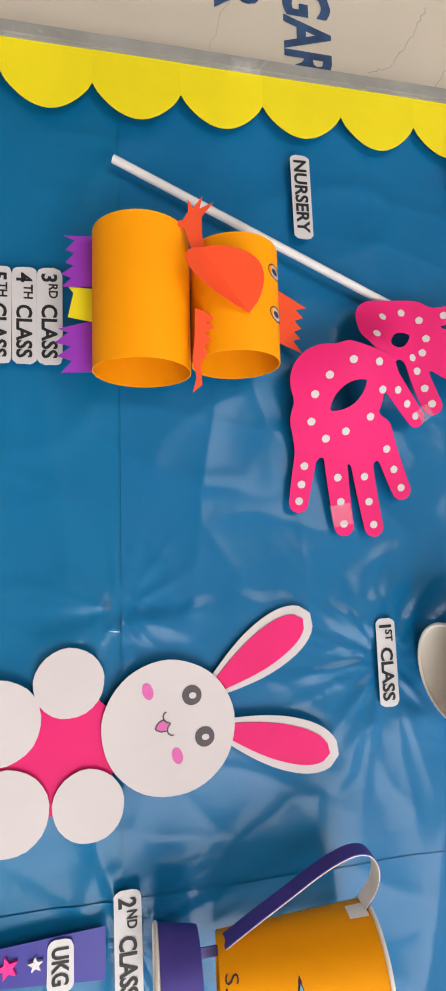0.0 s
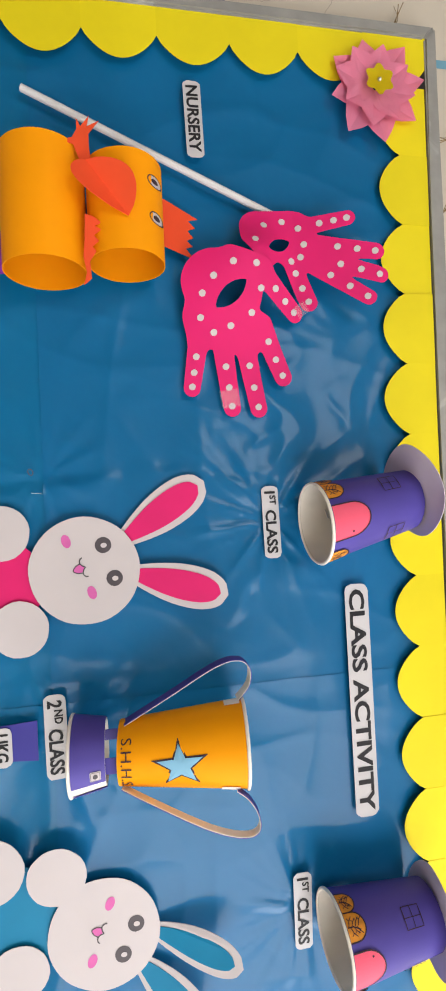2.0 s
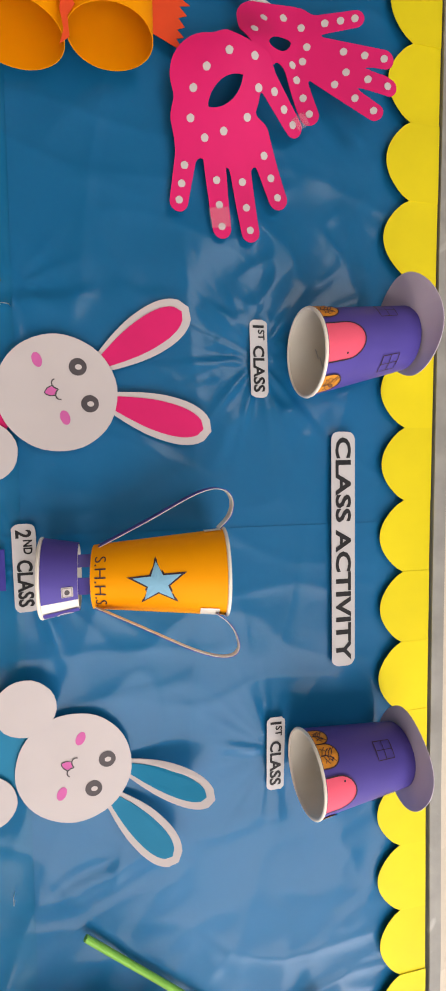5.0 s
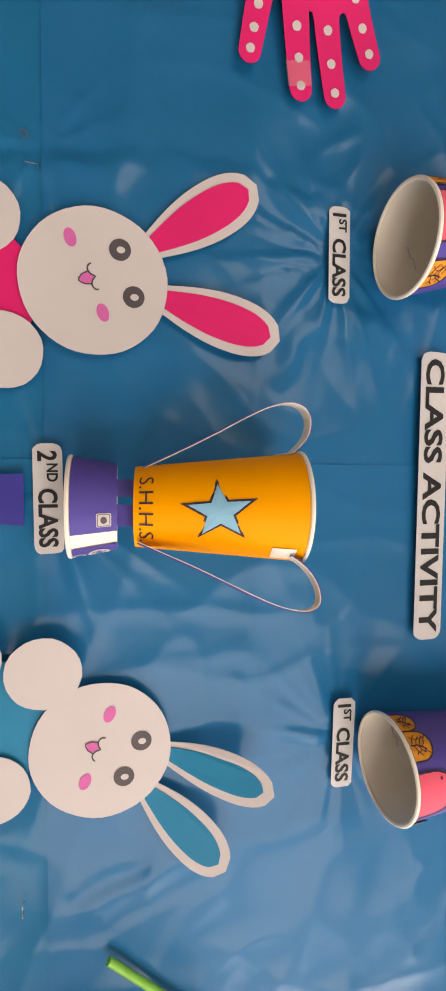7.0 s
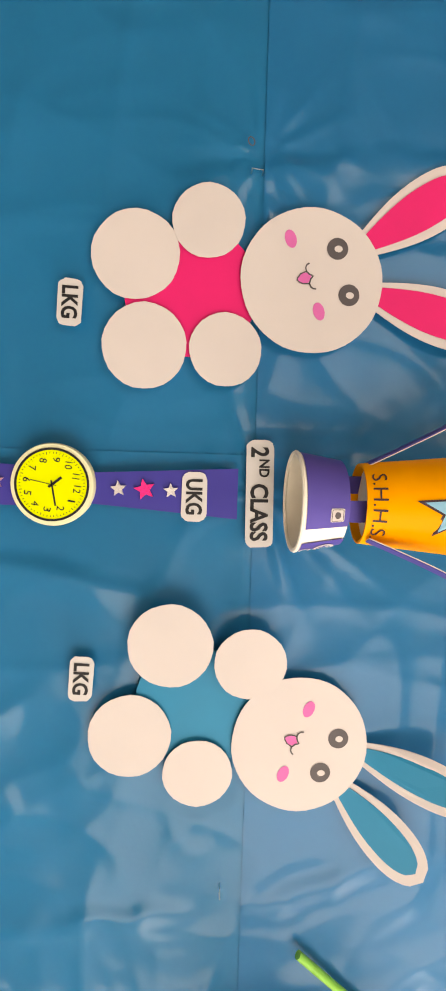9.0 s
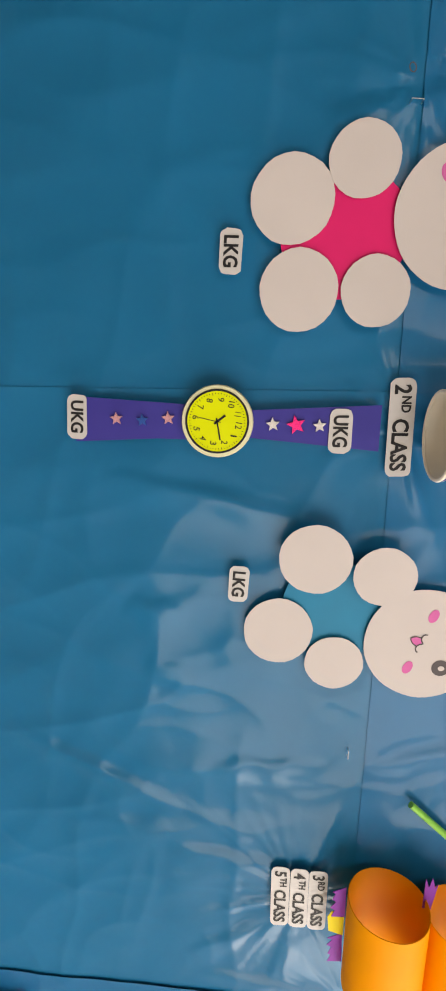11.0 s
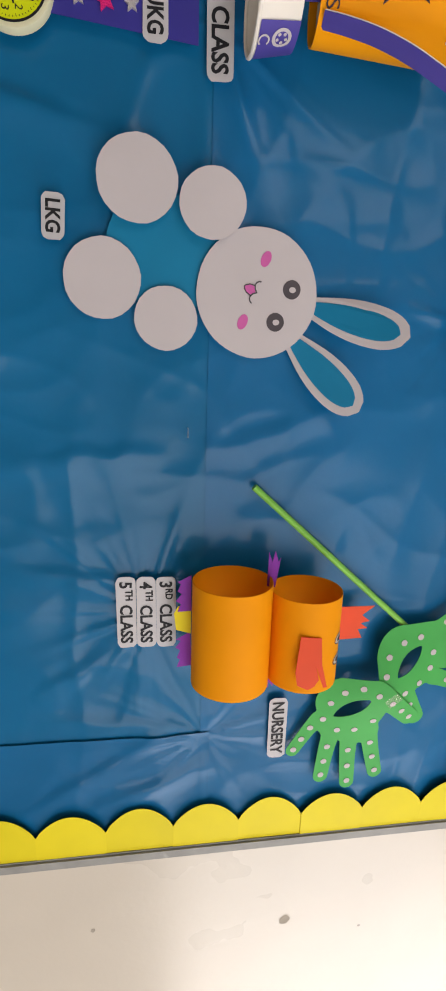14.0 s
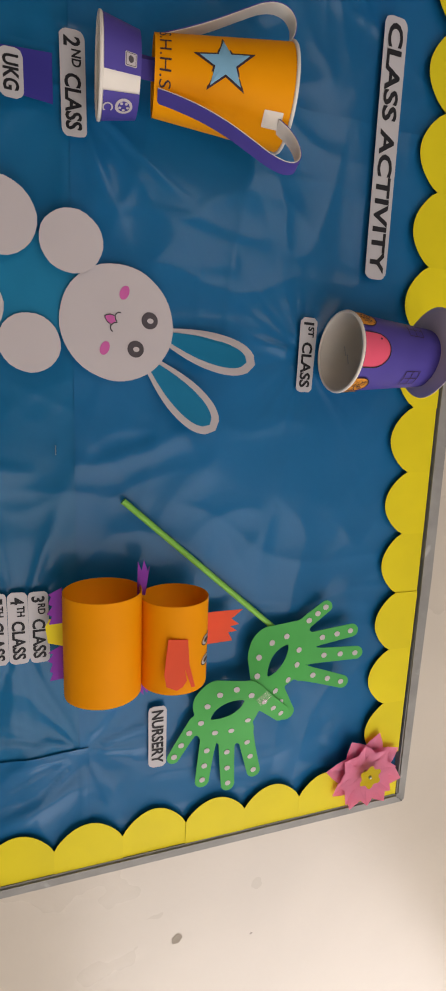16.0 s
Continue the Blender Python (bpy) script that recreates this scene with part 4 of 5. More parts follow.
part("foot", cut(fringe((0.2127, 1.4574), (0.2107, 1.4349), 0.040, 5, 3, 1.25), -0.030, 0.0006), PURPLE, hen_a, "jagged violet paper foot")
part("foot", cut(fringe((0.2774, 1.4582), (0.2784, 1.4305), 0.040, 4, 8, 1.1), -0.026, 0.0006), PURPLE, hen_a, "jagged violet paper foot")
part("tail", cut([(0.2336, 1.4578), (0.2326, 1.4387), (0.2376, 1.4427), (0.2565, 1.4386), (0.2595, 1.4578)], -0.028, 0.0006), YELLOW, hen_a, "yellow paper tail")


def petal_flap(hinge_a, hinge_b, reach, bulge, material, parent, label):
    """A leaf of paper that stands off from a hinge line."""
    bm = bmesh.new()
    a, b, d = Vector(hinge_a), Vector(hinge_b), Vector(reach)
    n, rows = 14, 6
    grid = []
    for j in range(rows + 1):
        s = j / rows
        row = []
        for i in range(n + 1):
            t = i / n
            w = math.sin(math.pi * t) ** 0.7
            p = a + (b - a) * t + d * (s * w) + Vector((0, -bulge * math.sin(math.pi * s * 0.5) * w * s, 0))
            row.append(bm.verts.new(p))
        grid.append(row)
    for j in range(rows):
        for i in range(n):
            bm.faces.new((grid[j][i], grid[j][i + 1], grid[j + 1][i + 1], grid[j + 1][i]))
    bmesh.ops.remove_doubles(bm, verts=bm.verts[:], dist=1e-5)
    bmesh.ops.solidify(bm, geom=bm.faces[:], thickness=0.0005)
    return part("beak_flap", bm, material, parent, label, True)


petal_flap((0.2205, -0.0725, 1.5340), (0.2660, -0.0725, 1.5680), (-0.003, -0.004, -0.025), 0.003, RED, head_a, "red paper leaf, lower half of the beak")
petal_flap((0.2205, -0.0728, 1.5340), (0.2660, -0.0728, 1.5680), (-0.005, -0.018, 0.020), 0.001, RED, head_a, "red paper leaf, upper half of the beak")
part("wing", cut([(0.218, 1.5300), (0.200, 1.5240), (0.197, 1.5130), (0.194, 1.5230), (0.187, 1.5270), (0.177, 1.5270), (0.184, 1.5305), (0.174, 1.5380), (0.184, 1.5355), (0.178, 1.5460), (0.190, 1.5370), (0.203, 1.5370), (0.218, 1.5390)], -0.062, 0.0006), RED, hen_a, "frayed red paper wing")
part("wing", cut([(0.260, 1.5310), (0.284, 1.5300), (0.297, 1.5285), (0.311, 1.5310), (0.322, 1.5280), (0.316, 1.5350), (0.301, 1.5340), (0.292, 1.5395), (0.288, 1.5365), (0.283, 1.5420), (0.278, 1.5380), (0.273, 1.5445), (0.270, 1.5390), (0.267, 1.5450), (0.262, 1.5380)], -0.062, 0.0006), RED, hen_a, "frayed red paper wing")

hen_b, head_b = hen((1.1690, 1.2725, 1.4990, 0.0350, 0.0372), (1.1800, 1.2710, 1.5698, 0.0320, 0.0338), ((1.2220, 0.0280), (1.2435, 0.0280)),
                    "hen of two orange card tubes with a red beak", (1.22, 0, 1.45))
part("comb", cut([(1.216, 1.592), (1.213, 1.617), (1.213, 1.652), (1.223, 1.639), (1.230, 1.648), (1.232, 1.638), (1.238, 1.646), (1.239, 1.636), (1.249, 1.641), (1.250, 1.616), (1.252, 1.592)], -0.012, 0.0006), RED, hen_b, "zigzag red paper comb")
part("foot", cut(fringe((1.1854, 1.4620), (1.1856, 1.4480), 0.036, 4, 13, 1.1), -0.026, 0.0006), PURPLE, hen_b, "jagged violet paper foot")
part("foot", cut(fringe((1.2448, 1.4624), (1.2456, 1.4475), 0.036, 4, 17, 1.1), -0.024, 0.0006), PURPLE, hen_b, "jagged violet paper foot")
part("tail", cut([(1.2015, 1.4620), (1.199, 1.4498), (1.2063, 1.446), (1.2233, 1.4479), (1.2279, 1.4620)], -0.025, 0.0006), YELLOW, hen_b, "yellow paper tail")
part("beak", cut([(1.211, 1.557), (1.213, 1.576), (1.238, 1.5775), (1.260, 1.583), (1.2605, 1.5795), (1.240, 1.5725), (1.253, 1.575), (1.259, 1.571), (1.262, 1.565), (1.257, 1.555), (1.245, 1.553)], -0.0682, 0.0006,
                 tilt=lambda x, z: -0.10 * (x - 1.21)), RED, head_b, "forked red paper beak")
part("wing", cut(fringe((1.1794, 1.5365), (1.1452, 1.5413), 0.008, 3, 5, 2.2), -0.030, 0.0006), PURPLE, hen_b, "frayed violet paper wing")
part("wing", cut(fringe((1.2634, 1.5365), (1.2903, 1.5404), 0.012, 4, 6, 1.9), -0.030, 0.0006), PURPLE, hen_b, "frayed violet paper wing")


# ---- cups ----
def cup(cx, cy, z_mouth, z_base, r_mouth, r_base, parent, outer, label, lean=0.0, lip=0.0016):
    """A paper cup: rolled lip, wall with thickness, and a recessed base."""
    bm = bmesh.new()
    s = 1 if z_base > z_mouth else -1
    t = 0.0008
    lathe(bm, [(cx, cy, z_mouth + s * 0.003, r_mouth - 0.0002), (cx + lean, cy, z_base, r_base), (cx + lean, cy, z_base, r_base - 2 * t), (cx + lean, cy, z_base - s * 0.006, r_base - 2 * t)], 48)
    shell = part("wall", bm, outer, parent, label, True)
    bm = bmesh.new()
    last = lathe(bm, [(cx, cy, z_mouth + s * 0.001, r_mouth - t), (cx + lean, cy, z_base - s * 0.006, r_base - t)], 48)
    bm.faces.new(last)
    part("inside", bm, CUPWHITE, parent, "plain white paper inside", True)
    bm = bmesh.new()
    rings = []
    for k in range(9):
        a = 2 * math.pi * k / 8
        rings.append((cx, cy, z_mouth + s * (0.0017 - lip * math.cos(a)), r_mouth + lip * math.sin(a)))
    lathe(bm, rings, 48)
    part("lip", bm, CUPWHITE, parent, "rolled white paper lip", True)
    return shell


def arch(u0, u1, v0, v1, n=12):
    r = (u1 - u0) / 2
    m = (u0 + u1) / 2
    h = min(r * 1.1, (v1 - v0) * 0.6)
    return [(u1, v0), ] + [(u1, v0 + (v1 - h - v0) * k / 3) for k in range(1, 3)] + [(m + r * math.cos(math.pi * k / n), v1 - h + h * math.sin(math.pi * k / n)) for k in range(n + 1)] + [(u0, v0 + (v1 - h - v0) * k / 3) for k in (2, 1)] + [(u0 + (u1 - u0) * k / 6, v0) for k in range(6)]


def house(cx, top_dx, at_z, h, label, flip, roof_tilt, door_top, roof_dx, turn):
    r0, r1 = 0.0388, 0.0300
    cy = -r0 - 0.001
    ob = thing("cup_house", (cx, cy, at_z), label, "cup craft", "paper cup houses")
    wall = cup(cx, cy, at_z, at_z + h, r0, r1, ob, INDIGO, "indigo paper wrapped round the cup", top_dx)
    s = cone(cx, cy, at_z, at_z + h, r0, r1, top_dx)
    bm = bmesh.new()
    out = arch(-0.0165, 0.0165, 0.0035, door_top)
    patch(bm, out, s, 0.0010, 6)
    d = part("door", bm, DOORPINK, ob, "coral pink arched paper door")
    bm = bmesh.new()
    stroke(bm, out[:-5], 0.0012, s, 0.0015, rows=2)
    patch(bm, ring2(0.011 * flip, 0.022, 0.001, 10), s, 0.0016, 1)
    part("door_outline", bm, INK, d)
    for k, (u, w, top) in enumerate(((-0.034, 0.0105, 0.022), (-0.0535, 0.009, 0.019), (0.039, 0.011, 0.022), (0.0575, 0.010, 0.020))):
        if flip > 0 and k == 3:
            continue
        out = arch(u - w, u + w, 0.0035, top)
        bm = bmesh.new()
        patch(bm, out, s, 0.0010, 5)
        b = part("bush", bm, BUSH, ob, "ochre paper bush with ink twigs")
        bm = bmesh.new()
        stroke(bm, out[:-5], 0.0011, s, 0.0015, rows=1)
        rng = random.Random(k)
        stroke(bm, [(u, 0.004), (u, top * 0.45), (u + 0.003, top * 0.75)], 0.0010, s, 0.0015)
        for q in range(7):
            v = 0.007 + (top - 0.012) * q / 6
            e = (1 if q % 2 else -1) * rng.uniform(0.4, 0.75) * w
            stroke(bm, [(u, v - 0.002), (u + e * 0.6, v), (u + e, v + 0.003)], 0.0007, s, 0.0015)
            stroke(bm, [(u + e * 0.6, v), (u + e * 0.9, v - 0.002)], 0.0006, s, 0.0015)
        part("scribble", bm, INK, b)
    for u in (-0.030, 0.030):
        bm = bmesh.new()
        v0, v1, w = 0.062, 0.080, 0.0095
        stroke(bm, [(u - w, v0), (u + w, v0), (u + w, v1), (u - w, v1)], 0.0009, s, 0.0010, True)
        stroke(bm, [(u, v0), (u, v1)], 0.0007, s, 0.0010)
        stroke(bm, [(u - w, (v0 + v1) / 2), (u + w, (v0 + v1) / 2)], 0.0007, s, 0.0010)
        part("drawn_window", bm, INK, ob, "window drawn in dark marker")
    # roof: a disc of lavender paper on the upturned base
    bm = bmesh.new()
    rx = cx + top_dx
    last = None
    for rr, up in ((0.0, 0), (0.018, 0), (0.034, 0.0), (0.040, -0.0010), (0.0460, -0.0022)):
        cur = []
        for i in range(48):
            a = 2 * math.pi * i / 48
            x, y = rr * math.cos(a), rr * math.sin(a)
            cur.append(bm.verts.new((rx + x + roof_dx, -0.0520 + y, at_z + h + 0.0006 + up + x * roof_tilt[0] + y * roof_tilt[1] + (0.0025 * math.sin(3 * a) * (rr / 0.054) ** 2))))
        if last:
            for i in range(48):
                bm.faces.new((last[i], last[(i + 1) % 48], cur[(i + 1) % 48], cur[i]))
        last = cur
    bmesh.ops.remove_doubles(bm, verts=bm.verts[:], dist=1e-6)
    bmesh.ops.solidify(bm, geom=bm.faces[:], thickness=0.0006)
    part("roof", bm, LAVENDER, ob, "curling disc of lavender paper", True)
    # staples through the cup's back
    for x, z, a in ((-0.006, 0.030, 75), (0.002, 0.034, 75), (0.012, 0.062, 85)):
        bm = bmesh.new()
        k, q = math.cos(radians(a)) * 0.005, math.sin(radians(a)) * 0.005
        y = -0.0042 - 0.008 * z / h
        rod(bm, (cx + x - q, y, at_z + z - k), (cx + x + q, y, at_z + z + k), 0.0005, 6)
        part("staple", bm, METAL, ob, "steel staple")
    # the cup's tapered back lies flush on the board
    ob.rotation_euler = (radians(-3.6), radians(turn), 0)
    return ob


house(0.538, -0.012, 1.7315, 0.103, "upturned paper cup house in indigo paper, lavender roof", 1, (0.10, 0.0), 0.041, -0.009, -4)
house(0.9345, -0.001, 1.7305, 0.103, "upturned paper cup house in indigo paper, bent lavender roof", -1, (-0.06, 0.08), 0.034, -0.004, 0)

# ---- the trophy ----
TX = 0.7315
trophy = thing("cup_trophy", (TX, -0.04, 1.50), "trophy of two paper cups, orange bowl on an indigo foot", "cup craft")
TY = -0.0450
before = set(bpy.data.objects)
bowl = cup(TX, TY, 1.6535, 1.5405, 0.0375, 0.0268, trophy, CUPORANGE, "orange paper wrapped round the upper cup")
bs = cone(TX, TY, 1.5405, 1.6535, 0.0268, 0.0375)
bm = bmesh.new()
patch(bm, star_pts(0.0005, 0.0535, 0.0255, 112, 0.40), bs, 0.0006, 6)
st = part("star", bm, INK, trophy, "pale blue star edged in black")
bm = bmesh.new()
patch(bm, star_pts(0.0005, 0.0535, 0.0205, 112, 0.41), bs, 0.0010, 6)
part("star_face", bm, STARBLUE, st)
bm = bmesh.new()
lettering(bm, [("S.H.H.S.", 1, 0)], bs, -0.030, 0.031, 0.0035, 0.0125, 0.0006, 0.0, -0.004)
part("lettering", bm, INK, trophy, "capitals written in dark marker")
# the tapered bowl lies with its back along the board, so its mouth leans out
LEAN = Matrix.Translation((0, TY + 0.04, 0.097)) @ Matrix.Rotation(radians(5.4), 4, "X") @ Matrix.Translation((0, -TY - 0.04, -0.097))
for ob in sorted(set(bpy.data.objects) - before, key=lambda q: q.name):
    ob.data.transform(LEAN)
foot = cup(TX, -0.0345, 1.4970, 1.5285, 0.0330, 0.0275, trophy, CUPWHITE, "cut-down white paper cup")
fs = cone(TX, -0.0345, 1.4970, 1.5285, 0.0330, 0.0275)
for u0, u1, name in ((-0.075, 0.016, "violet paper band"), (0.029, 0.072, "violet paper band with printed marks")):
    bm = bmesh.new()
    n = 24
    last = None
    for i in range(n + 1):
        u = u0 + (u1 - u0) * i / n
        cur = [bm.verts.new(fs(u, v, 0.0012)) for v in (0.0035, 0.018, 0.0315)]
        if last:
            for k in range(2):
                bm.faces.new((last[k], cur[k], cur[k + 1], last[k + 1]))
        last = cur
    part("band", bm, INDIGO, trophy, name, True)
bm = bmesh.new()
patch(bm, rounded(0.002, 0.0115, 0.019, 0.028, 0.001), fs, 0.0018, 3)
sq = part("printed_mark", bm, WHITE, trophy, "small white printed square")
bm = bmesh.new()
patch(bm, ring2(0.0067, 0.0235, 0.0022, 14, 0.1, 3), fs, 0.0022, 2)
stroke(bm, rounded(0.0028, 0.0107, 0.0198, 0.0272, 0.0008), 0.0004, fs, 0.0021, True, 1)
part("mark_detail", bm, GREYINK, sq)
bm = bmesh.new()
stroke(bm, ring2(0.040, 0.020, 0.0058, 24), 0.0022, fs, 0.0018, True, 1)
for k in range(5):
    a = 2 * math.pi * k / 5
    patch(bm, ring2(0.040 + 0.0032 * math.cos(a), 0.020 + 0.0032 * math.sin(a), 0.0012, 8), fs, 0.0018, 1)
part("printed_mark", bm, WHITE, trophy, "round white printed mark")
bm = bmesh.new()
stroke(bm, [(0.041 + 0.0036 * math.cos(radians(a)), 0.0075 + 0.0036 * math.sin(radians(a))) for a in range(40, 321, 20)], 0.0012, fs, 0.0018, rows=1)
part("printed_mark", bm, WHITE, trophy, "white printed curve")
bm = ribbon(bmesh.new(), [(TX + 0.004, -0.053, 1.523), (TX + 0.0045, -0.054, 1.534), (TX + 0.004, -0.0545, 1.545)], (0.014, 0, 0), 0.0006)
part("stem", bm, INDIGO, trophy, "violet paper strip joining the cups")
bm = ribbon(bmesh.new(), [(TX - 0.012, -0.030, 1.523), (TX - 0.012, -0.030, 1.545)], (0.012, 0.006, 0), 0.0006)
part("stem", bm, INDIGO, trophy)


def handle(pts, tab, wide, skew=(0.0, 0.0)):
    """A looped strip of card, violet on its outside and bare on its inside."""
    outer = part("handle", ribbon(bmesh.new(), pts, (skew[0], wide, skew[1]), 0.0005), INDIGO, trophy, "looped strip, violet outside and white inside", True)
    mid = Vector((sum(k[0] for k in pts) / len(pts), 0, sum(k[2] for k in pts) / len(pts)))
    inner = []
    for i, p in enumerate(pts):
        q, w, v = Vector(pts[max(i - 1, 0)]), Vector(pts[min(i + 1, len(pts) - 1)]), Vector(p)
        tan = (w - q).normalized()
        nrm = Vector((-tan.z, 0, tan.x))
        if nrm.dot(Vector((mid.x - v.x, 0, mid.z - v.z))) < 0:
            nrm = -nrm
        inner.append(v + nrm * 0.0008)
    part("lining", ribbon(bmesh.new(), inner, (skew[0], wide + 0.0002, skew[1]), 0.0005), CUPWHITE, outer, "bare white inside of the strip", True)
    bm = bmesh.new()
    patch(bm, rounded(*tab, 0.0008), bs, 0.0008, 4)
    part("tab", bm, CUPWHITE, outer, "white end stuck below the lip").data.transform(LEAN)


handle([(0.7050, -0.042, 1.545), (0.6950, -0.040, 1.566), (0.6830, -0.039, 1.590), (0.6690, -0.039, 1.616), (0.6615, -0.040, 1.632), (0.6585, -0.040, 1.645), (0.6610, -0.040, 1.656), (0.6700, -0.041, 1.6615), (0.6830, -0.042, 1.659), (0.6945, -0.044, 1.648)],
       (-0.066, -0.053, 0.094, 0.108), 0.0130)
handle([(0.7540, -0.057, 1.5420), (0.7600, -0.064, 1.5570), (0.7680, -0.071, 1.5760), (0.7775, -0.076, 1.5960), (0.7865, -0.078, 1.6140), (0.7935, -0.078, 1.6300), (0.7970, -0.078, 1.6440), (0.7955, -0.078, 1.6535), (0.7890, -0.077, 1.6575), (0.7785, -0.074, 1.6555), (0.7690, -0.0710, 1.6490), (0.7622, -0.0690, 1.6400)],
       (0.0275, 0.0410, 0.088, 0.104), 0.0130, (0.0032, 0.0018))

# ---- the wrist watch ----
watch = thing("paper_wristwatch", (0.714, 0, 1.19), "big paper wristwatch with a lime dial and violet strap", "paper watch")
part("strap", cut([(0.7165, 1.352), (0.7385, 1.352), (0.7425, 1.40), (0.7480, 1.463), (0.7105, 1.463), (0.7140, 1.40)], -0.0026, 0.0006), STRAP, watch, "violet glossy paper strap")
part("strap", cut([(0.7125, 1.309), (0.7415, 1.309), (0.7410, 1.28), (0.7450, 1.209), (0.7070, 1.209), (0.7110, 1.28)], -0.0026, 0.0006), STRAP, watch, "violet glossy paper strap")
for x, z, r, m, lab in ((0.7250, 1.2450, 0.0072, GLITROSE, "rose glitter star"), (0.7260, 1.2670, 0.0072, GLITBLUE, "dark blue glitter star"), (0.7240, 1.2890, 0.0075, GLITROSE, "rose glitter star"),
                        (0.7275, 1.3760, 0.0078, GLITTER, "silver glitter star"), (0.7275, 1.3950, 0.0105, GLITPINK, "bright pink glitter star"), (0.7280, 1.4140, 0.0074, GLITTER, "silver glitter star")):
    part("glitter_star", cut(star_pts(x, z, r * 0.76, 90 + r * 3000, 0.45), -0.0048, 0.0022), m, watch, lab)
dc = (0.7255, 1.3305)
bm = bmesh.new()
prev = None
for r, y in ((0.0293, -0.0015), (0.0296, -0.0079), (0.0288, -0.0098), (0.0257, -0.0100), (0.0, -0.0100)):
    cur = [bm.verts.new((dc[0] + r * math.cos(2 * math.pi * i / 56), y, dc[1] + r * math.sin(2 * math.pi * i / 56))) for i in range(56)]
    if prev:
        for i in range(56):
            bm.faces.new((prev[i], prev[(i + 1) % 56], cur[(i + 1) % 56], cur[i]))
    prev = cur
bmesh.ops.remove_doubles(bm, verts=bm.verts[:], dist=1e-6)
case = part("case", bm, DIALRIM, watch, "thick pale yellow disc", True)
df = flat(-0.0100)
bm = bmesh.new()
patch(bm, ring2(*dc, 0.0259, 56), df, 0.0003, 3)
dial = part("dial", bm, DIAL, watch, "lime yellow printed clock dial")
bm = bmesh.new()
stroke(bm, ring2(*dc, 0.0253, 60), 0.0017, df, 0.0006, True, 1)
part("dial_ring", bm, BLACK, dial)
bm = bmesh.new()
for k in range(60):
    a = radians(6 * k - 10)
    r0 = 0.0212 if k % 5 == 0 else 0.0219
    stroke(bm, [(dc[0] + r0 * math.sin(a), dc[1] + r0 * math.cos(a)), (dc[0] + 0.0230 * math.sin(a), dc[1] + 0.0230 * math.cos(a))], 0.0004, df, 0.0006, rows=1)
part("minute_marks", bm, BLACK, dial)
for k in range(1, 13):
    a = radians(30 * k + 10)
    x, z = dc[0] + 0.0179 * math.sin(a), dc[1] + 0.0179 * math.cos(a)
    w = {1: 0.0006, 11: 0.0018, 10: 0.0026, 12: 0.0026}.get(k, 0.0016)
    bm = bmesh.new()
    lettering(bm, [(str(k), 1, 0)], df, x - w, x + w, z - 0.0026, z + 0.0026, 0.0006, radians(-8), 0.0)
    part("numeral", bm, BLACK, dial)
for ang, ln, w in ((192, 0.0153, 0.0005), (62 + 18, 0.0153, 0.0012), (-38, 0.0085, 0.0018)):
    a = radians(ang)
    bm = bmesh.new()
    stroke(bm, [(dc[0] - 0.003 * math.sin(a), dc[1] - 0.003 * math.cos(a)), (dc[0] + ln * math.sin(a), dc[1] + ln * math.cos(a))], w, df, 0.0008, rows=2)
    part("pointer", bm, BLACK, dial, "printed black pointer")


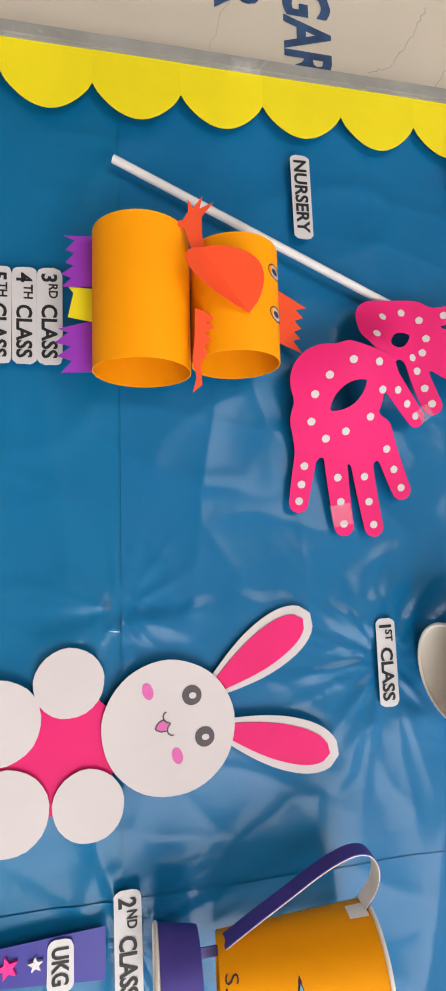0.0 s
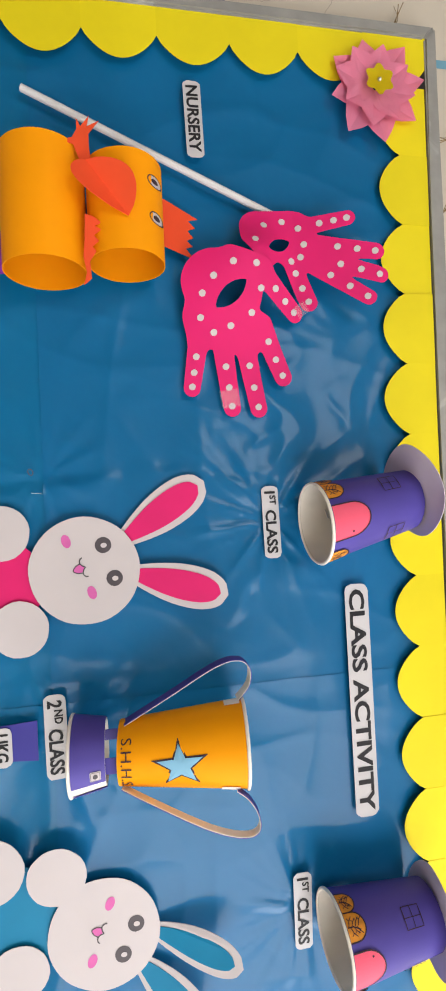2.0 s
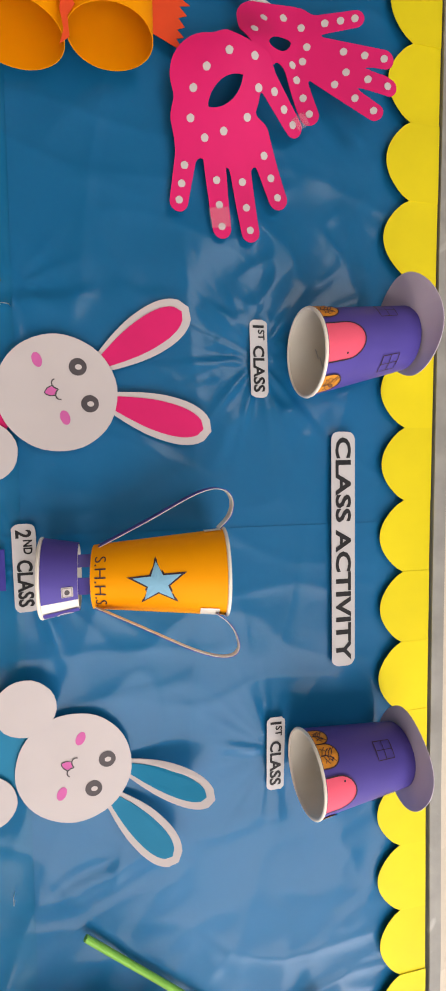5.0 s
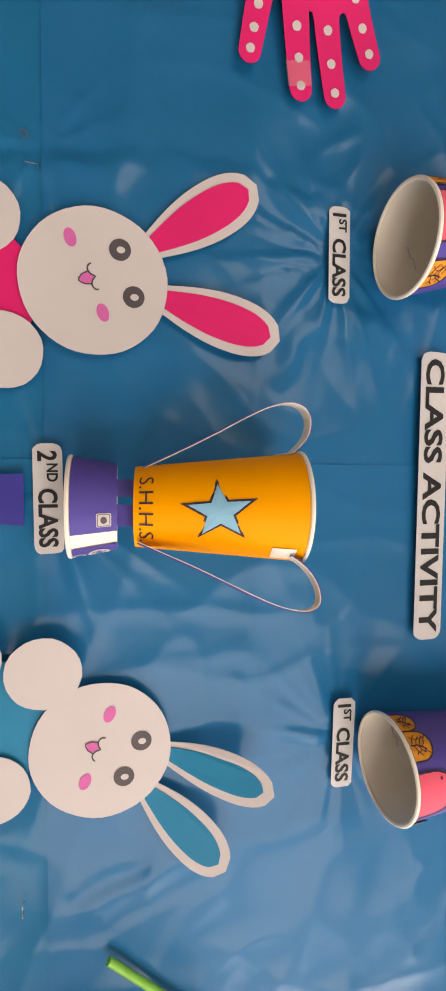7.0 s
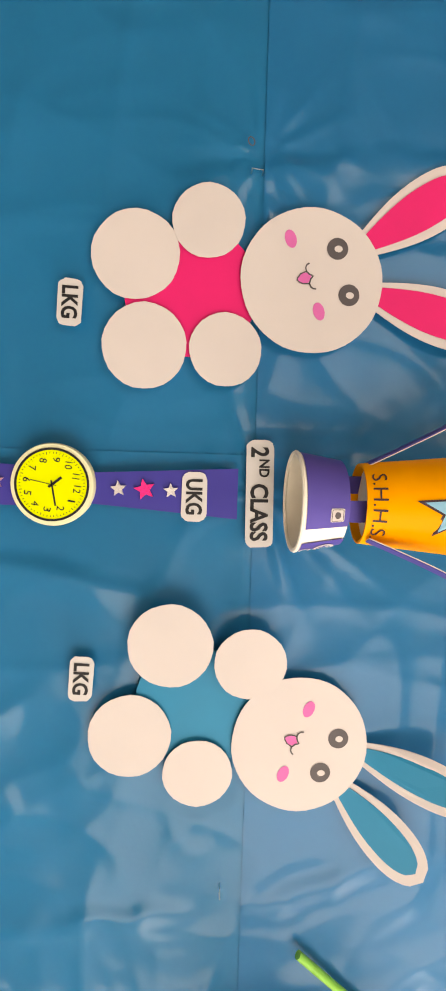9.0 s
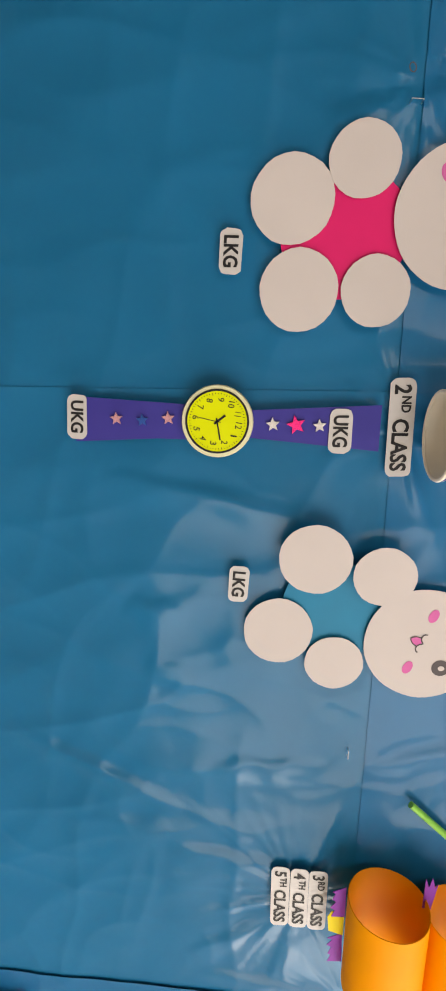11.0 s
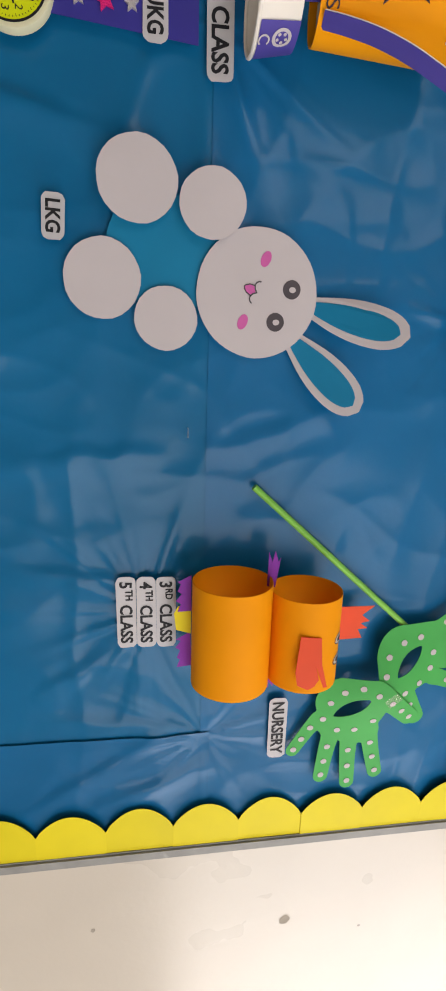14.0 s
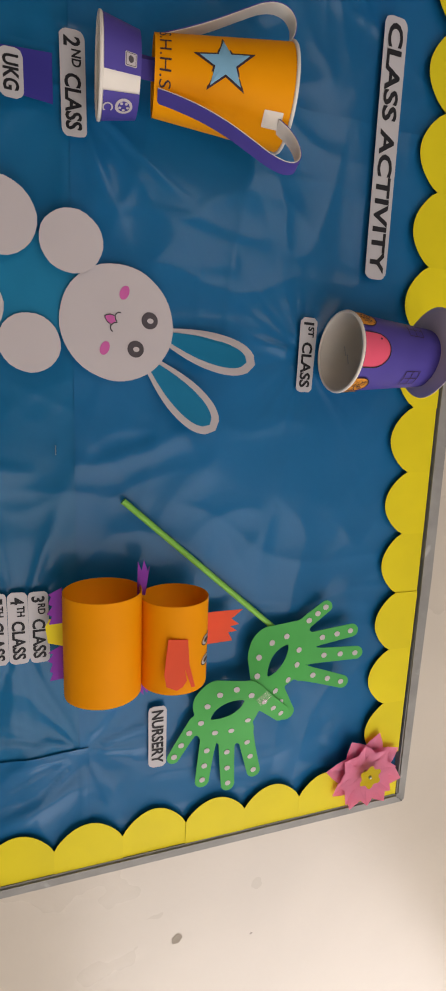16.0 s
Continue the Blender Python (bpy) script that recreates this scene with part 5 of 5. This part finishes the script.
# ---- flowers in the corners ----
def paper_flower(x, z, size, turn, label, seed):
    ob = thing("paper_flower", (x, -0.003, z), label, "paper flower", "paper corner flowers")
    rng = random.Random(seed)
    for layer, (count, r, w, y0, y1) in enumerate(((8, size * 1.02, 0.0190, -0.004, -0.009), (8, size * 0.80, 0.0170, -0.008, -0.015))):
        for k in range(count):
            a = turn + 2 * math.pi * (k + 0.5 * layer) / count + rng.uniform(-0.08, 0.08)
            rr = r * rng.uniform(0.9, 1.08)
            ww = w * rng.uniform(0.9, 1.15)
            bm = bmesh.new()
            c, s = math.cos(a), math.sin(a)

            def at(u, v, y):
                return bm.verts.new((x + u * c - v * s, y, z + u * s + v * c))
            rows = []
            for t, wk in ((0.06, 0.35), (0.30, 0.85), (0.52, 1.0), (0.78, 0.56), (1.0, 0.02)):
                y = y0 + (y1 - y0) * t ** 1.6
                rows.append([at(rr * t, -ww * wk, y - 0.0014 * wk), at(rr * t, -ww * wk * 0.5, y - 0.0007 * wk), at(rr * t, 0, y + 0.0009 * wk), at(rr * t, ww * wk * 0.5, y - 0.0007 * wk), at(rr * t, ww * wk, y - 0.0014 * wk)])
            for p, q in zip(rows, rows[1:]):
                for i in range(4):
                    bm.faces.new((p[i], p[i + 1], q[i + 1], q[i]))
            bmesh.ops.solidify(bm, geom=bm.faces[:], thickness=0.0004)
            part("petal", bm, ROSE, ob)
    bm = bmesh.new()
    pts = [(x + 0.0170 * (0.87 + 0.13 * math.cos(6 * b)) * math.cos(b), z + 0.0170 * (0.87 + 0.13 * math.cos(6 * b)) * math.sin(b)) for b in [2 * math.pi * i / 48 for i in range(48)]]
    patch(bm, pts, lambda u, v, off=0: (u, -0.0175 - 0.10 * math.hypot(u - x, v - z) - off, v), 0.0, 4)
    bmesh.ops.solidify(bm, geom=bm.faces[:], thickness=0.0004)
    core = part("centre", bm, YELLOW, ob, "yellow paper centre", True)
    bm = bmesh.new()
    bmesh.ops.create_uvsphere(bm, u_segments=10, v_segments=6, radius=0.0022, matrix=Matrix.Translation((x, -0.0185, z)))
    part("pin", bm, METAL, core, "small pin head", True)
    return ob


paper_flower(0.074, 1.836, 0.056, 0.2, "rose pink folded paper flower on the board's corner", 1)
paper_flower(1.461, 1.838, 0.056, 0.5, "rose pink folded paper flower by the green mask", 2)
paper_flower(1.440, 1.076, 0.056, 0.1, "rose pink folded paper flower at a lower corner", 3)

# frayed fibres behind the top rail
for i, (x, z, pts) in enumerate(((-0.012, 1.868, ((-0.014, 0.012), (-0.026, 0.006))), (0.10, 1.914, ((0.006, 0.016), (0.002, 0.026))), (0.19, 1.914, ((0.004, 0.008), (-0.004, 0.012))), (1.525, 1.44, ((0.010, -0.006), (0.014, -0.012))))):
    bm = bmesh.new()
    for q in range(3):
        d = 0.003 * q
        ribbon(bm, [(x, 0.016, z), (x + pts[0][0] + d, 0.013, z + pts[0][1] - d), (x + pts[1][0] - d, 0.010, z + pts[1][1] + 2 * d)], (0.0008, 0.0004, 0.0004), 0.0006, 4)
    solo("jute_fibre", bm, FIBRE, "wisp of brown jute fibre behind the board's rail", "fibre", group="jute wisps")
